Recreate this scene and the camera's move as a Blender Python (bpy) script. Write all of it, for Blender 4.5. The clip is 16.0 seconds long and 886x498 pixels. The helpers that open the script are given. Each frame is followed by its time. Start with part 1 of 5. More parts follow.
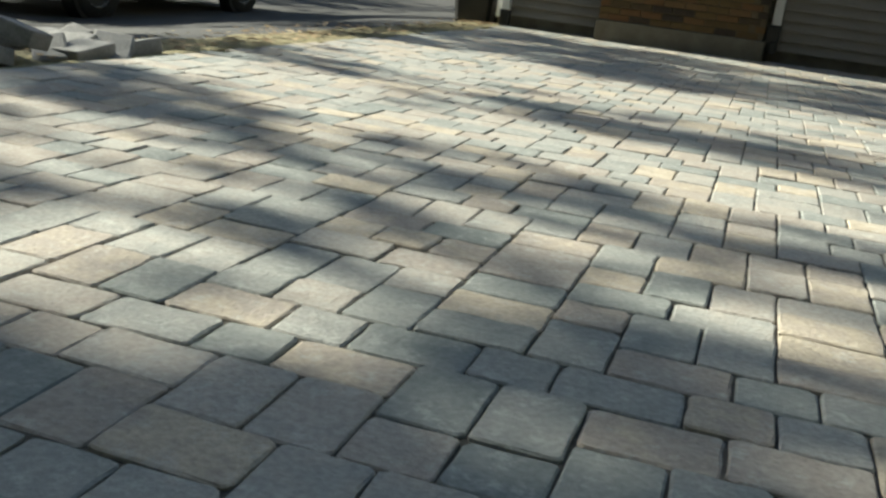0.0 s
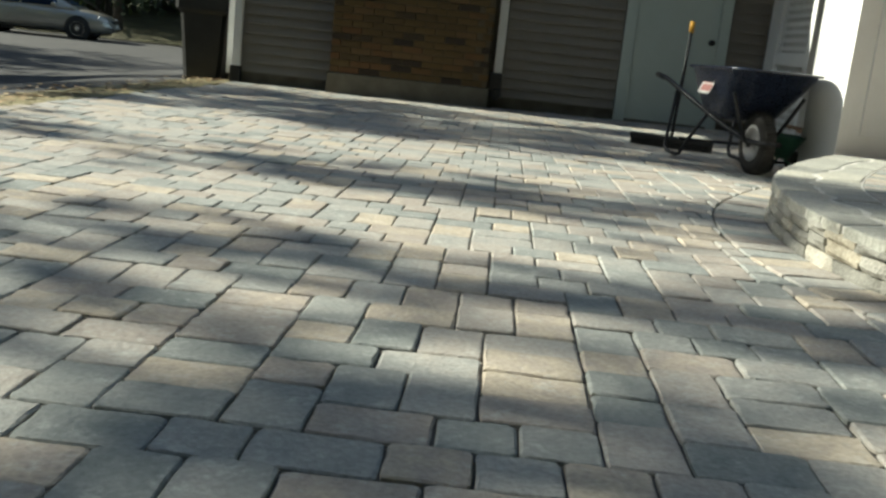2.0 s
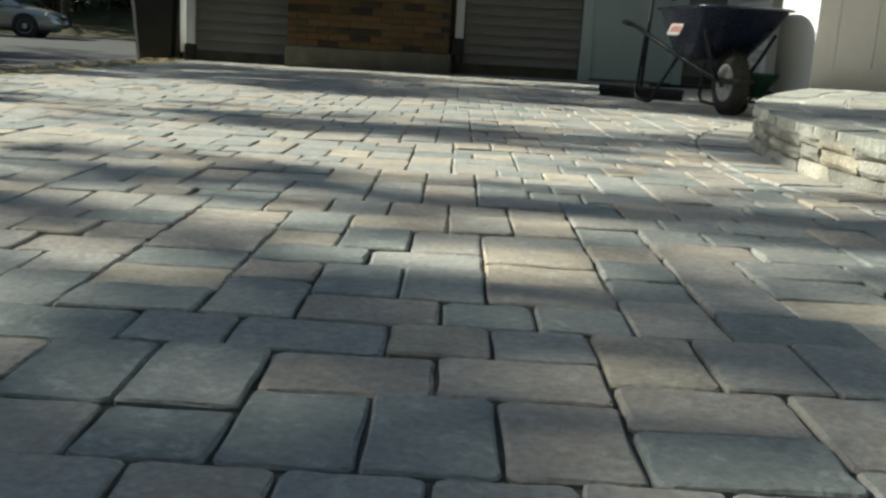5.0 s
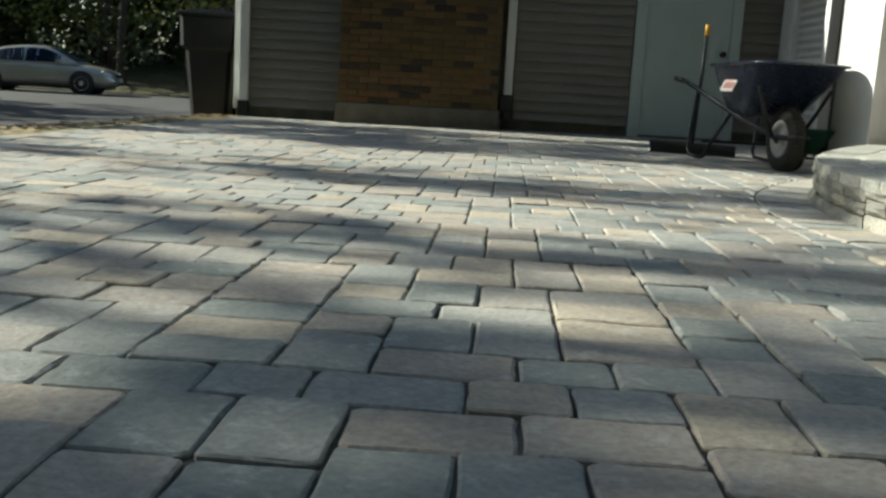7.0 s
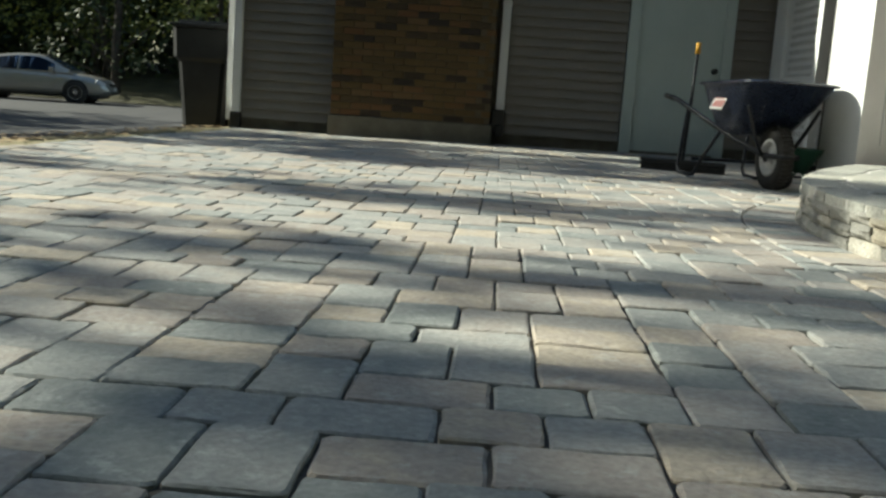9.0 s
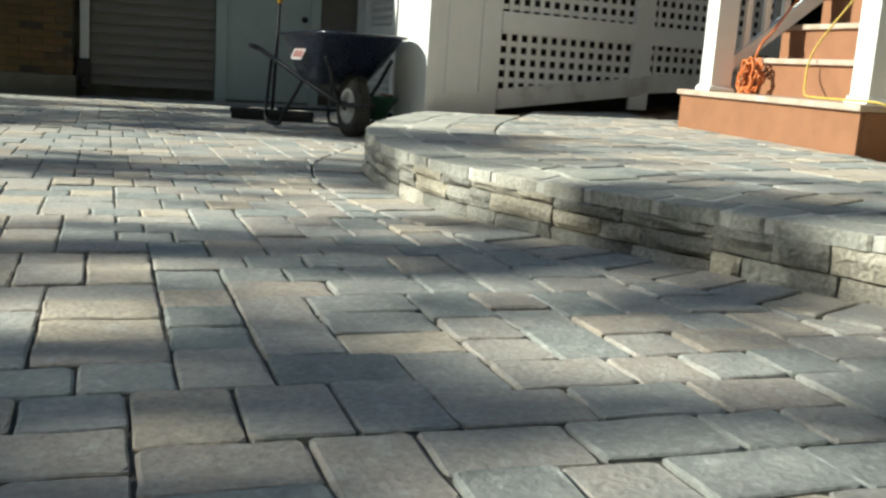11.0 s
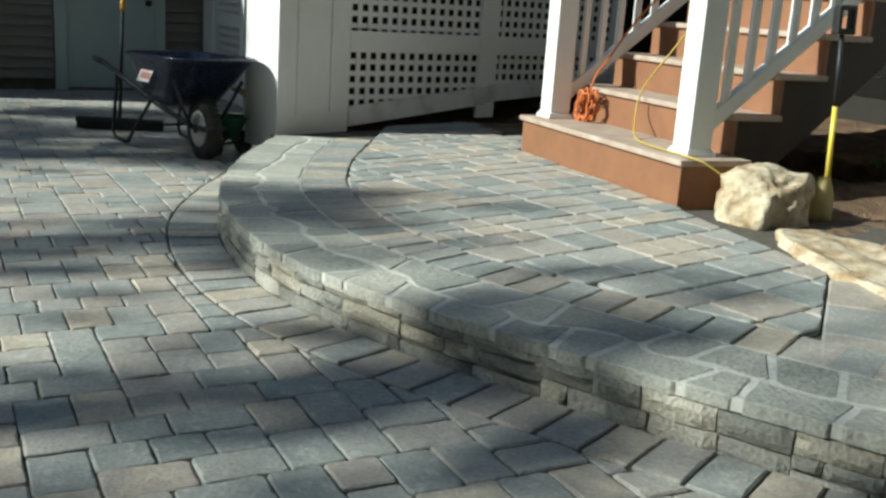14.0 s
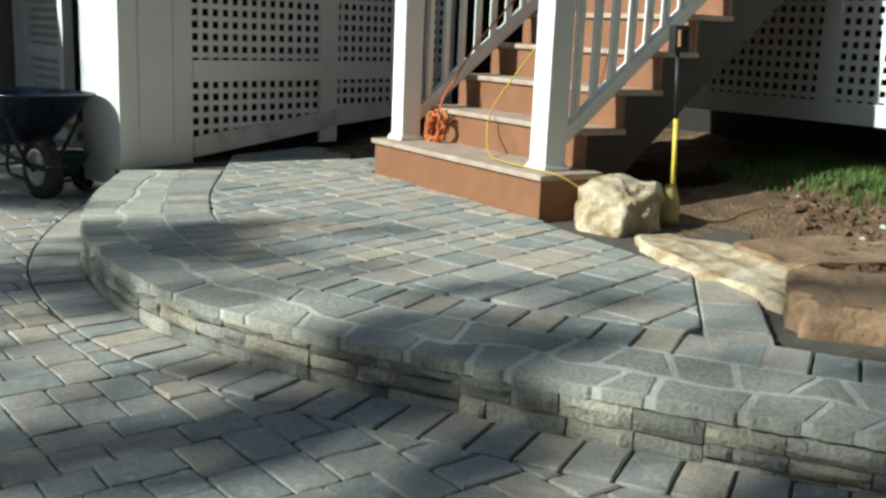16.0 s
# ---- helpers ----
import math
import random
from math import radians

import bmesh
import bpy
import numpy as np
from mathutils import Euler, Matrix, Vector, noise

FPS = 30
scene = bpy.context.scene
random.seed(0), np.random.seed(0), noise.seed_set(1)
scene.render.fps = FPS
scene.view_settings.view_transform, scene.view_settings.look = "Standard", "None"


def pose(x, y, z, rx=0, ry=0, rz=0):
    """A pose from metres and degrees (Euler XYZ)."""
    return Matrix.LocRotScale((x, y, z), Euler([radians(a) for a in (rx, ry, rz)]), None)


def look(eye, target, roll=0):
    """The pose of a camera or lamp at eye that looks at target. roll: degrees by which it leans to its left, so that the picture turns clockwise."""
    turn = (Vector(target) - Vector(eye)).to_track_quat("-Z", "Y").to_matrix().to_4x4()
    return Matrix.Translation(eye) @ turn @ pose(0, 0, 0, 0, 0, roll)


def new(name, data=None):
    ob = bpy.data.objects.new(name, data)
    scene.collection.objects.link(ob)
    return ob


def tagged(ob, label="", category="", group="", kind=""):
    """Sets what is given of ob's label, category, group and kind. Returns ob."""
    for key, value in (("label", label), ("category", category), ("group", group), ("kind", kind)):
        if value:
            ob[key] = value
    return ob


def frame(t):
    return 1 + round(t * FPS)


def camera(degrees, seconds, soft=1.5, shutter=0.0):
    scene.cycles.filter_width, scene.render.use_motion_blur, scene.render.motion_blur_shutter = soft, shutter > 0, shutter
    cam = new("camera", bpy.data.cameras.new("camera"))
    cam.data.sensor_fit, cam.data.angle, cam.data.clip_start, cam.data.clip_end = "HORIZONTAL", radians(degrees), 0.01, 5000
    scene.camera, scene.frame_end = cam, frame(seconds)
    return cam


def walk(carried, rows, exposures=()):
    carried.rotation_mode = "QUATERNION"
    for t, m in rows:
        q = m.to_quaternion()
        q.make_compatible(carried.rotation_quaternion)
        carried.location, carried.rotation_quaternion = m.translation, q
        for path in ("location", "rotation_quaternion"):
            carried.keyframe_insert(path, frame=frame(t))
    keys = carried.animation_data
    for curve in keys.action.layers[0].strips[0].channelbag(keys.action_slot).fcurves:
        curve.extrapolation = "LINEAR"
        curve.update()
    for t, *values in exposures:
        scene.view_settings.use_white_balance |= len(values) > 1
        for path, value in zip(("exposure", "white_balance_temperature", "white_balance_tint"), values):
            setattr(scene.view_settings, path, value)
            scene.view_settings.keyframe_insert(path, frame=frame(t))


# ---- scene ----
cam = camera(48.0, 16.0, soft=2.7)
PATH = [
    (0, (0.001, 0.000, 0.582), (-0.535, 1.839, 0.006), 7.14),
    (0.5, (0.035, 0.049, 0.577), (-0.339, 1.936, 0.031), 7.13),
    (1, (0.067, 0.056, 0.580), (-0.170, 1.984, 0.103), 7.10),
    (1.5, (0.088, 0.062, 0.579), (-0.040, 2.004, 0.118), 7.00),
    (2, (0.100, 0.081, 0.577), (0.018, 2.035, 0.157), 6.05),
    (2.5, (0.106, 0.080, 0.573), (0.027, 2.038, 0.173), 5.66),
    (3, (0.107, 0.093, 0.554), (0.021, 2.057, 0.185), 5.05),
    (3.5, (0.101, 0.093, 0.504), (0.006, 2.052, 0.112), 4.84),
    (4, (0.099, 0.136, 0.440), (0.047, 2.086, 0.001), 3.39),
    (4.2, (0.091, 0.154, 0.412), (0.062, 2.098, -0.055), 3.16),
    (6.3, (0.041, 0.228, 0.356), (0.031, 2.195, -0.005), 3.42),
    (6.5, (0.037, 0.226, 0.357), (0.004, 2.193, 0.002), 3.11),
    (7, (0.016, 0.226, 0.359), (-0.090, 2.195, 0.024), 3.30),
    (7.5, (-0.003, 0.222, 0.365), (-0.197, 2.189, 0.059), 3.42),
    (8, (-0.021, 0.209, 0.370), (-0.341, 2.161, 0.076), 4.86),
    (8.5, (-0.010, 0.209, 0.376), (-0.295, 2.167, 0.083), 4.26),
    (9, (0.038, 0.229, 0.380), (-0.056, 2.202, 0.069), 3.92),
    (9.5, (0.082, 0.216, 0.387), (0.140, 2.190, 0.077), 4.23),
    (10, (0.135, 0.189, 0.401), (0.408, 2.140, 0.056), 3.95),
    (10.2, (0.156, 0.183, 0.408), (0.528, 2.118, 0.067), 3.59),
    (12.3, (0.308, 0.167, 0.581), (1.196, 1.915, 0.187), 7.79),
    (12.5, (0.324, 0.156, 0.651), (1.250, 1.888, 0.274), 8.25),
    (13, (0.348, 0.138, 0.837), (1.318, 1.818, 0.349), 9.28),
    (13.5, (0.333, 0.173, 0.927), (1.318, 1.836, 0.415), 6.89),
    (14, (0.179, 0.094, 0.985), (1.079, 1.813, 0.503), 3.86),
    (14.5, (0.077, 0.065, 1.010), (0.996, 1.777, 0.538), 7.18),
    (15, (0.026, 0.144, 1.001), (1.026, 1.823, 0.576), 2.24),
    (15.5, (0.012, 0.202, 1.002), (1.129, 1.795, 0.539), 3.38),
    (16, (-0.072, 0.171, 1.008), (1.140, 1.703, 0.581), 2.43),
]
EXPOSURES = ((0, 1.32, 6750, -1), (1.5, 1.2, 6700, -1), (3.5, 1.02, 6600, -2), (8, 1.0, 6500, -2), (10, 1.15, 6600, -1), (12.5, 0.74, 6050, -3), (15, 0.57, 5950, -4), (16, 0.52, 5950, -4))
walk(cam, [(t, look(eye, target, roll)) for t, eye, target, roll in PATH], exposures=EXPOSURES)

# ---- world, sun, exposure ----
SUN_FROM = Vector((-0.846, 0.20, 0.50)).normalized()  # towards the sun
world = bpy.data.worlds.new("sky")
scene.world = world
world.use_nodes = True
wn = world.node_tree.nodes
sky = wn.new("ShaderNodeTexSky")
sky.sky_type = "NISHITA"
sky.sun_disc = False
sky.sun_elevation = math.asin(SUN_FROM.z)
sky.sun_rotation = math.atan2(SUN_FROM.x, SUN_FROM.y)
world.node_tree.links.new(sky.outputs[0], wn["Background"].inputs[0])
wn["Background"].inputs[1].default_value = 0.07
sun_data = bpy.data.lights.new("sun", "SUN")
sun_data.energy, sun_data.angle, sun_data.color = 5.0, radians(0.6), (1.0, 0.94, 0.84)
sun = new("sun", sun_data)
sun.matrix_world = look(SUN_FROM * 40, (0, 0, 0))


# ---- materials ----
def ramp(nodes, stops):
    node = nodes.new("ShaderNodeValToRGB")
    while len(node.color_ramp.elements) < len(stops):
        node.color_ramp.elements.new(0.5)
    for el, (at, col) in zip(node.color_ramp.elements, stops):
        el.position, el.color = at, (*col, 1)
    return node


def surface(name, stops, scale=8.0, rough=0.8, bump=0.3, fine=120.0, metal=0.0, stain=0.25, pieces="", spread=0.5, depth=0.004, coat=0.0, bloom=0.0):
    """A worn surface: a ramp of colours over two scales of noise, fine relief; pieces: 'object' or 'island' shifts the colour piece by piece."""
    m = bpy.data.materials.new(name)
    m.use_nodes = True
    n, link = m.node_tree.nodes, m.node_tree.links.new
    bsdf = n["Principled BSDF"]
    co = n.new("ShaderNodeTexCoord")
    geo = n.new("ShaderNodeNewGeometry")
    pos = geo.outputs["Position"]
    big = n.new("ShaderNodeTexNoise")
    big.inputs["Scale"].default_value, big.inputs["Detail"].default_value, big.inputs["Roughness"].default_value = scale, 5, 0.65
    link(pos, big.inputs["Vector"])
    small = n.new("ShaderNodeTexNoise")
    small.inputs["Scale"].default_value, small.inputs["Detail"].default_value = fine, 4
    link(pos, small.inputs["Vector"])
    value = big.outputs["Fac"]
    if pieces:
        src = n.new("ShaderNodeObjectInfo").outputs["Random"] if pieces == "object" else geo.outputs["Random Per Island"]
        mix = n.new("ShaderNodeMix")
        mix.inputs["Factor"].default_value = spread
        link(big.outputs["Fac"], mix.inputs["A"])
        link(src, mix.inputs["B"])
        value = mix.outputs["Result"]
    col = ramp(n, stops)
    link(value, col.inputs["Fac"])
    grain = n.new("ShaderNodeMix")
    grain.data_type, grain.blend_type = "RGBA", "OVERLAY"
    grain.inputs["Factor"].default_value = stain
    link(col.outputs["Color"], grain.inputs["A"])
    link(small.outputs["Fac"], grain.inputs["B"])
    colour = grain.outputs["Result"]
    if bloom:  # pale lime bloom and scuffs in blotches
        spots = n.new("ShaderNodeTexNoise")
        spots.inputs["Scale"].default_value, spots.inputs["Detail"].default_value, spots.inputs["Roughness"].default_value = 22, 6, 0.75
        link(pos, spots.inputs["Vector"])
        cut = ramp(n, [(0.54, (0, 0, 0)), (0.72, (bloom, bloom, bloom))])
        link(spots.outputs["Fac"], cut.inputs["Fac"])
        pale = n.new("ShaderNodeMix")
        pale.data_type = "RGBA"
        link(cut.outputs["Color"], pale.inputs["Factor"])
        link(colour, pale.inputs["A"])
        pale.inputs["B"].default_value = (0.52, 0.53, 0.50, 1)
        colour = pale.outputs["Result"]
    link(colour, bsdf.inputs["Base Color"])
    bsdf.inputs["Metallic"].default_value = metal
    bsdf.inputs["Coat Weight"].default_value = coat
    rr = n.new("ShaderNodeMapRange")
    rr.inputs["To Min"].default_value, rr.inputs["To Max"].default_value = max(rough - 0.12, 0.02), min(rough + 0.12, 1)
    link(small.outputs["Fac"], rr.inputs["Value"])
    link(rr.outputs["Result"], bsdf.inputs["Roughness"])
    if bump:
        add = n.new("ShaderNodeMath")
        link(big.outputs["Fac"], add.inputs[0])
        link(small.outputs["Fac"], add.inputs[1])
        b = n.new("ShaderNodeBump")
        b.inputs["Strength"].default_value, b.inputs["Distance"].default_value = bump, depth
        link(add.outputs[0], b.inputs["Height"])
        link(b.outputs["Normal"], bsdf.inputs["Normal"])
    return m


PAVER = [(0.08, (0.15, 0.175, 0.172)), (0.26, (0.235, 0.25, 0.24)), (0.40, (0.30, 0.302, 0.285)), (0.54, (0.36, 0.335, 0.30)), (0.66, (0.31, 0.275, 0.243)), (0.78, (0.43, 0.375, 0.295)), (0.95, (0.55, 0.53, 0.48))]
M_PAVER = surface("tumbled_concrete_paver", PAVER, 13, 0.88, 0.7, 90, stain=0.42, pieces="object", spread=0.57, depth=0.0045, bloom=0.65)
M_PAVER_I = surface("tumbled_concrete_paver_far", PAVER, 13, 0.88, 0.7, 90, stain=0.42, pieces="island", spread=0.57, depth=0.0045, bloom=0.65)
M_JOINT = surface("joint_sand", [(0.3, (0.05, 0.045, 0.04)), (0.7, (0.12, 0.105, 0.085))], 40, 0.95, 0.6, 400)
STONE = [(0.0, (0.14, 0.14, 0.125)), (0.35, (0.25, 0.245, 0.22)), (0.6, (0.34, 0.33, 0.295)), (0.8, (0.37, 0.335, 0.265)), (1.0, (0.46, 0.445, 0.40))]
M_STONE = surface("wall_stone", STONE, 14, 0.9, 1.0, 90, stain=0.6, pieces="object", spread=0.72, depth=0.008)
M_FLAG = surface("flagstone", [(0.0, (0.22, 0.225, 0.20)), (0.5, (0.35, 0.35, 0.315)), (1.0, (0.50, 0.47, 0.39))], 14, 0.88, 0.9, 80, stain=0.6, pieces="object", spread=0.5, depth=0.006, bloom=0.4)
M_MORTAR = surface("mortar", [(0.3, (0.48, 0.475, 0.44)), (0.7, (0.64, 0.63, 0.59))], 30, 0.95, 0.8, 200, depth=0.006)
M_WHITE = surface("white_vinyl", [(0.3, (0.72, 0.73, 0.72)), (0.7, (0.80, 0.81, 0.80))], 3, 0.45, 0.1, 60, stain=0.08)
M_WHITE_DIRTY = surface("white_board_splashed", [(0.25, (0.42, 0.40, 0.36)), (0.5, (0.68, 0.68, 0.66)), (0.8, (0.78, 0.79, 0.78))], 5, 0.55, 0.15, 70, stain=0.15)
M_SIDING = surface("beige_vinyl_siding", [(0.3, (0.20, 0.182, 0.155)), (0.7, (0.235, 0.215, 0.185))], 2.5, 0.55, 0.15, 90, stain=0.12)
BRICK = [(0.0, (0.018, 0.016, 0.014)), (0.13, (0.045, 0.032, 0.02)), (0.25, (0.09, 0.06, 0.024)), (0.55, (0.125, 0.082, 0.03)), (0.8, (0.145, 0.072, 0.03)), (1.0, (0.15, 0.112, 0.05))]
M_BRICK = surface("mixed_brick", BRICK, 12, 0.9, 0.6, 130, stain=0.3, pieces="object", spread=0.85)
M_BRICK_I = surface("mixed_brick_high", BRICK, 12, 0.9, 0.6, 130, stain=0.3, pieces="island", spread=0.85)
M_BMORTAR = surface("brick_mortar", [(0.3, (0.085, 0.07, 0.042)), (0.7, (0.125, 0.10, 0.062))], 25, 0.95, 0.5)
M_CONCRETE = surface("old_concrete", [(0.25, (0.10, 0.09, 0.065)), (0.75, (0.18, 0.165, 0.13))], 6, 0.9, 0.5)
M_DOOR = surface("pale_green_door_paint", [(0.3, (0.46, 0.54, 0.51)), (0.7, (0.51, 0.59, 0.56))], 2, 0.4, 0.05, 80, stain=0.06)
M_COMPOSITE = surface("brown_composite_board", [(0.25, (0.19, 0.085, 0.042)), (0.75, (0.26, 0.12, 0.06))], 6, 0.6, 0.25, 160, stain=0.25)
M_TREAD = surface("dusty_brown_tread", [(0.25, (0.32, 0.22, 0.16)), (0.6, (0.42, 0.34, 0.28)), (0.85, (0.5, 0.45, 0.40))], 9, 0.75, 0.3, 160, stain=0.3)
# brown taken far down: the stair side's shade is in the colour
M_SHADE_BROWN = surface("shade_darkened_brown", [(0.3, (0.017, 0.0095, 0.0065)), (0.7, (0.033, 0.018, 0.011))], 7, 0.7, 0.3)
M_BLACK = surface("black_plastic", [(0.3, (0.010, 0.011, 0.011)), (0.7, (0.02, 0.021, 0.021))], 6, 0.5, 0.15)
M_SOIL = surface("bare_soil", [(0.2, (0.05, 0.03, 0.018)), (0.5, (0.15, 0.09, 0.05)), (0.8, (0.30, 0.20, 0.115))], 7, 0.95, 1.0, 60, stain=0.5, depth=0.03)
M_ASPHALT = surface("asphalt", [(0.3, (0.032, 0.033, 0.035)), (0.7, (0.055, 0.055, 0.056))], 1.5, 0.85, 0.6, 180, stain=0.4)
M_ROCK = surface("tan_boulder", [(0.2, (0.10, 0.065, 0.035)), (0.40, (0.33, 0.24, 0.14)), (0.54, (0.50, 0.42, 0.30)), (0.8, (0.66, 0.61, 0.52))], 6, 0.9, 0.8, 30, stain=0.35, depth=0.014)
# near-black stands for the shade under the deck and stairs
M_CRAWL_SHADE = surface("crawl_shade_black", [(0.3, (0.012, 0.010, 0.008)), (0.7, (0.022, 0.018, 0.014))], 6, 0.9, 0.3)
M_ROCK_RED = surface("russet_boulder", [(0.2, (0.09, 0.055, 0.032)), (0.5, (0.23, 0.145, 0.085)), (0.8, (0.36, 0.26, 0.17))], 5, 0.9, 0.8, 30, stain=0.35, depth=0.014)


# ---- building helpers ----
def mesh_of(name, bm, material=None, smooth=False):
    me = bpy.data.meshes.new(name)
    bm.normal_update()
    bm.to_mesh(me)
    bm.free()
    if material:
        me.materials.append(material)
    if smooth:
        me.polygons.foreach_set("use_smooth", [True] * len(me.polygons))
    return me


def part(name, bm, material, parent=None, label="", smooth=False):
    """Links a bmesh as one mesh object under a thing or a part."""
    ob = new(name, mesh_of(name, bm, material, smooth))
    if parent:
        ob.parent = parent
    return tagged(ob, label) if label else ob


def piece(name, me, parent, m):
    """One more object on a shared mesh."""
    ob = new(name, me)
    ob.parent = parent
    ob.matrix_basis = m
    return ob


def thing(name, label, category, m=None, group="", kind=""):
    ob = new(name)
    ob.empty_display_size = 0.1
    if m is not None:
        ob.matrix_basis = m
    return tagged(ob, label, category, group, kind)


def box(bm, x0, x1, y0, y1, z0, z1, bevel=0.0, m=None):
    got = bmesh.ops.create_cube(bm, size=1.0)
    vs = got["verts"]
    t = Matrix.Translation(((x0 + x1) / 2, (y0 + y1) / 2, (z0 + z1) / 2)) @ Matrix.Diagonal((x1 - x0, y1 - y0, z1 - z0, 1))
    bmesh.ops.transform(bm, matrix=(m @ t) if m is not None else t, verts=vs)
    if bevel:
        es = list({e for v in vs for e in v.link_edges})
        bmesh.ops.bevel(bm, geom=es, offset=bevel, segments=2, affect="EDGES", profile=0.6)
    return bm


def boxes(*rows, bevel=0.0, m=None):
    bm = bmesh.new()
    for r in rows:
        box(bm, *r, bevel=bevel, m=m)
    return bm


def tube(points, radius, sides=8, bm=None, closed=False):
    """A round bar along points; radius a number or one for each point."""
    bm = bm or bmesh.new()
    pts = [Vector(p) for p in points]
    rings, up = [], None
    for i, p in enumerate(pts):
        a = pts[max(i - 1, 0)] if not closed else pts[i - 1]
        b = pts[min(i + 1, len(pts) - 1)] if not closed else pts[(i + 1) % len(pts)]
        d = (b - a).normalized()
        up = (up - d * up.dot(d)).normalized() if up is not None else d.orthogonal().normalized()
        side = d.cross(up)
        r = radius if isinstance(radius, (int, float)) else radius[i]
        rings.append([bm.verts.new(p + (up * math.cos(k * 2 * math.pi / sides) + side * math.sin(k * 2 * math.pi / sides)) * r) for k in range(sides)])
    n = len(rings)
    for i in range(n if closed else n - 1):
        r0, r1 = rings[i], rings[(i + 1) % n]
        for k in range(sides):
            bm.faces.new((r0[k], r0[(k + 1) % sides], r1[(k + 1) % sides], r1[k]))
    if not closed:
        bm.faces.new(rings[0][::-1])
        bm.faces.new(rings[-1])
    return bm


def lathe(profile, sides=24, bm=None, m=None):
    """Turns (radius, height) pairs round z."""
    bm = bm or bmesh.new()
    rings = []
    for r, z in profile:
        ring = []
        for k in range(sides):
            a = 2 * math.pi * k / sides
            v = Vector((r * math.cos(a), r * math.sin(a), z))
            ring.append(bm.verts.new(m @ v if m is not None else v))
        rings.append(ring)
    for r0, r1 in zip(rings, rings[1:]):
        for k in range(sides):
            bm.faces.new((r0[k], r0[(k + 1) % sides], r1[(k + 1) % sides], r1[k]))
    return bm


def curve_points(ctrl, n):
    """Points along a smooth curve through a few control points (Catmull-Rom), evenly spaced."""
    c = [Vector(p) for p in ctrl]
    c = [2 * c[0] - c[1]] + c + [2 * c[-1] - c[-2]]
    dense = []
    for i in range(1, len(c) - 2):
        for k in range(40):
            t = k / 40
            dense.append(0.5 * (2 * c[i] + (c[i + 1] - c[i - 1]) * t + (2 * c[i - 1] - 5 * c[i] + 4 * c[i + 1] - c[i + 2]) * t * t + (3 * c[i] - c[i - 1] - 3 * c[i + 1] + c[i + 2]) * t ** 3))
    dense.append(c[-2])
    acc = [0.0]
    for a, b in zip(dense, dense[1:]):
        acc.append(acc[-1] + (b - a).length)
    out, j = [], 0
    for k in range(n):
        s = acc[-1] * k / (n - 1)
        while j < len(acc) - 2 and acc[j + 1] < s:
            j += 1
        f = (s - acc[j]) / max(acc[j + 1] - acc[j], 1e-9)
        out.append(dense[j].lerp(dense[j + 1], f))
    return out, acc[-1]


def rock(bm, sx, sy, sz, seed, rough=0.25, levels=4, flat=0.0, square=0.75):
    """An uneven boulder, its base at z = 0."""
    got = bmesh.ops.create_icosphere(bm, subdivisions=levels, radius=1.0)
    for v in got["verts"]:
        d = v.co.normalized()
        k = 1 + rough * noise.noise(d * 1.3 + Vector((seed, 0, 0))) + rough * 0.55 * noise.noise(d * 3.1 + Vector((0, seed, 0))) + rough * 0.22 * noise.noise(d * 8 + Vector((0, 0, seed)))
        q = d * k
        q = Vector([math.copysign(abs(a) ** square, a) for a in q])
        if flat:
            q.z = min(q.z, flat + 0.12 * noise.noise(Vector((q.x * 2, q.y * 2, seed))))
        v.co = Vector((q.x * sx / 2, q.y * sy / 2, (max(q.z, -0.75) + 0.7) * sz / 1.7))
    return bm


def paving_z(x, y):
    return 0.0072 * x - 0.0113 * y


def patio_z(x, y):
    return 0.128 + 0.022 * (x - 1.35)


PAVE_TILT = Matrix(((1, 0, 0, 0), (0, 1, 0, 0), (0.0072, -0.0113, 1, 0), (0, 0, 0, 1)))
EDGE_X = -2.74   # where the paving ends at the driveway
HOUSE_Y = 10.72  # face of the siding


# ---- ground ----
def ground_height(x, y):
    base = paving_z(max(min(x, 4.0), EDGE_X), max(min(y, 12.0), -4.0))
    if x >= EDGE_X:
        return base - 0.075
    f = min((EDGE_X - x) / 5.0, 1.0)
    return base - 0.045 + (-0.66 + 0.045 - base) * (f * f * (3 - 2 * f))


bm = bmesh.new()
xs = [-900, -300, -100, -60, -40] + [-30 + 1.0 * i for i in range(26)] + [-4.5, -4, -3.6, -3.3, -3.0, EDGE_X - 0.02, EDGE_X + 0.01, 0, 4, 10, 30, 100, 300, 900]
ys = [-900, -300, -100, -40, -15, -8, -4] + [-2 + 1.0 * i for i in range(15)] + [16, 20, 25, 30, 40, 60, 100, 300, 900]
grid = [[bm.verts.new((x, y, ground_height(x, y))) for y in ys] for x in xs]
for i in range(len(xs) - 1):
    for j in range(len(ys) - 1):
        bm.faces.new((grid[i][j], grid[i + 1][j], grid[i + 1][j + 1], grid[i][j + 1]))
tagged(part("ground", bm, M_ASPHALT), "grey asphalt driveway and street with worn patches", "ground", kind="structure")

# ---- house ----
house = thing("house", "beige vinyl-sided house with a brick chimney and white trim", "house")
X0, X1 = -2.86, 9.0
part("wall", boxes((X0 + 0.02, X1, HOUSE_Y + 0.03, 18, -0.6, 3.1)), M_CONCRETE, house, "concrete foundation and wall core")
# unseen roof; eave set low and deep to keep sky light off the wall
b = bmesh.new()
ridge_y = (HOUSE_Y - 0.6 + 18.5) / 2
for x in (X0 - 0.4, X1 + 0.4):
    for y, z in ((HOUSE_Y - 0.6, 3.0), (18.5, 3.0), (18.5, 3.16), (ridge_y, 5.2), (HOUSE_Y - 0.6, 3.16)):
        b.verts.new((x, y, z))
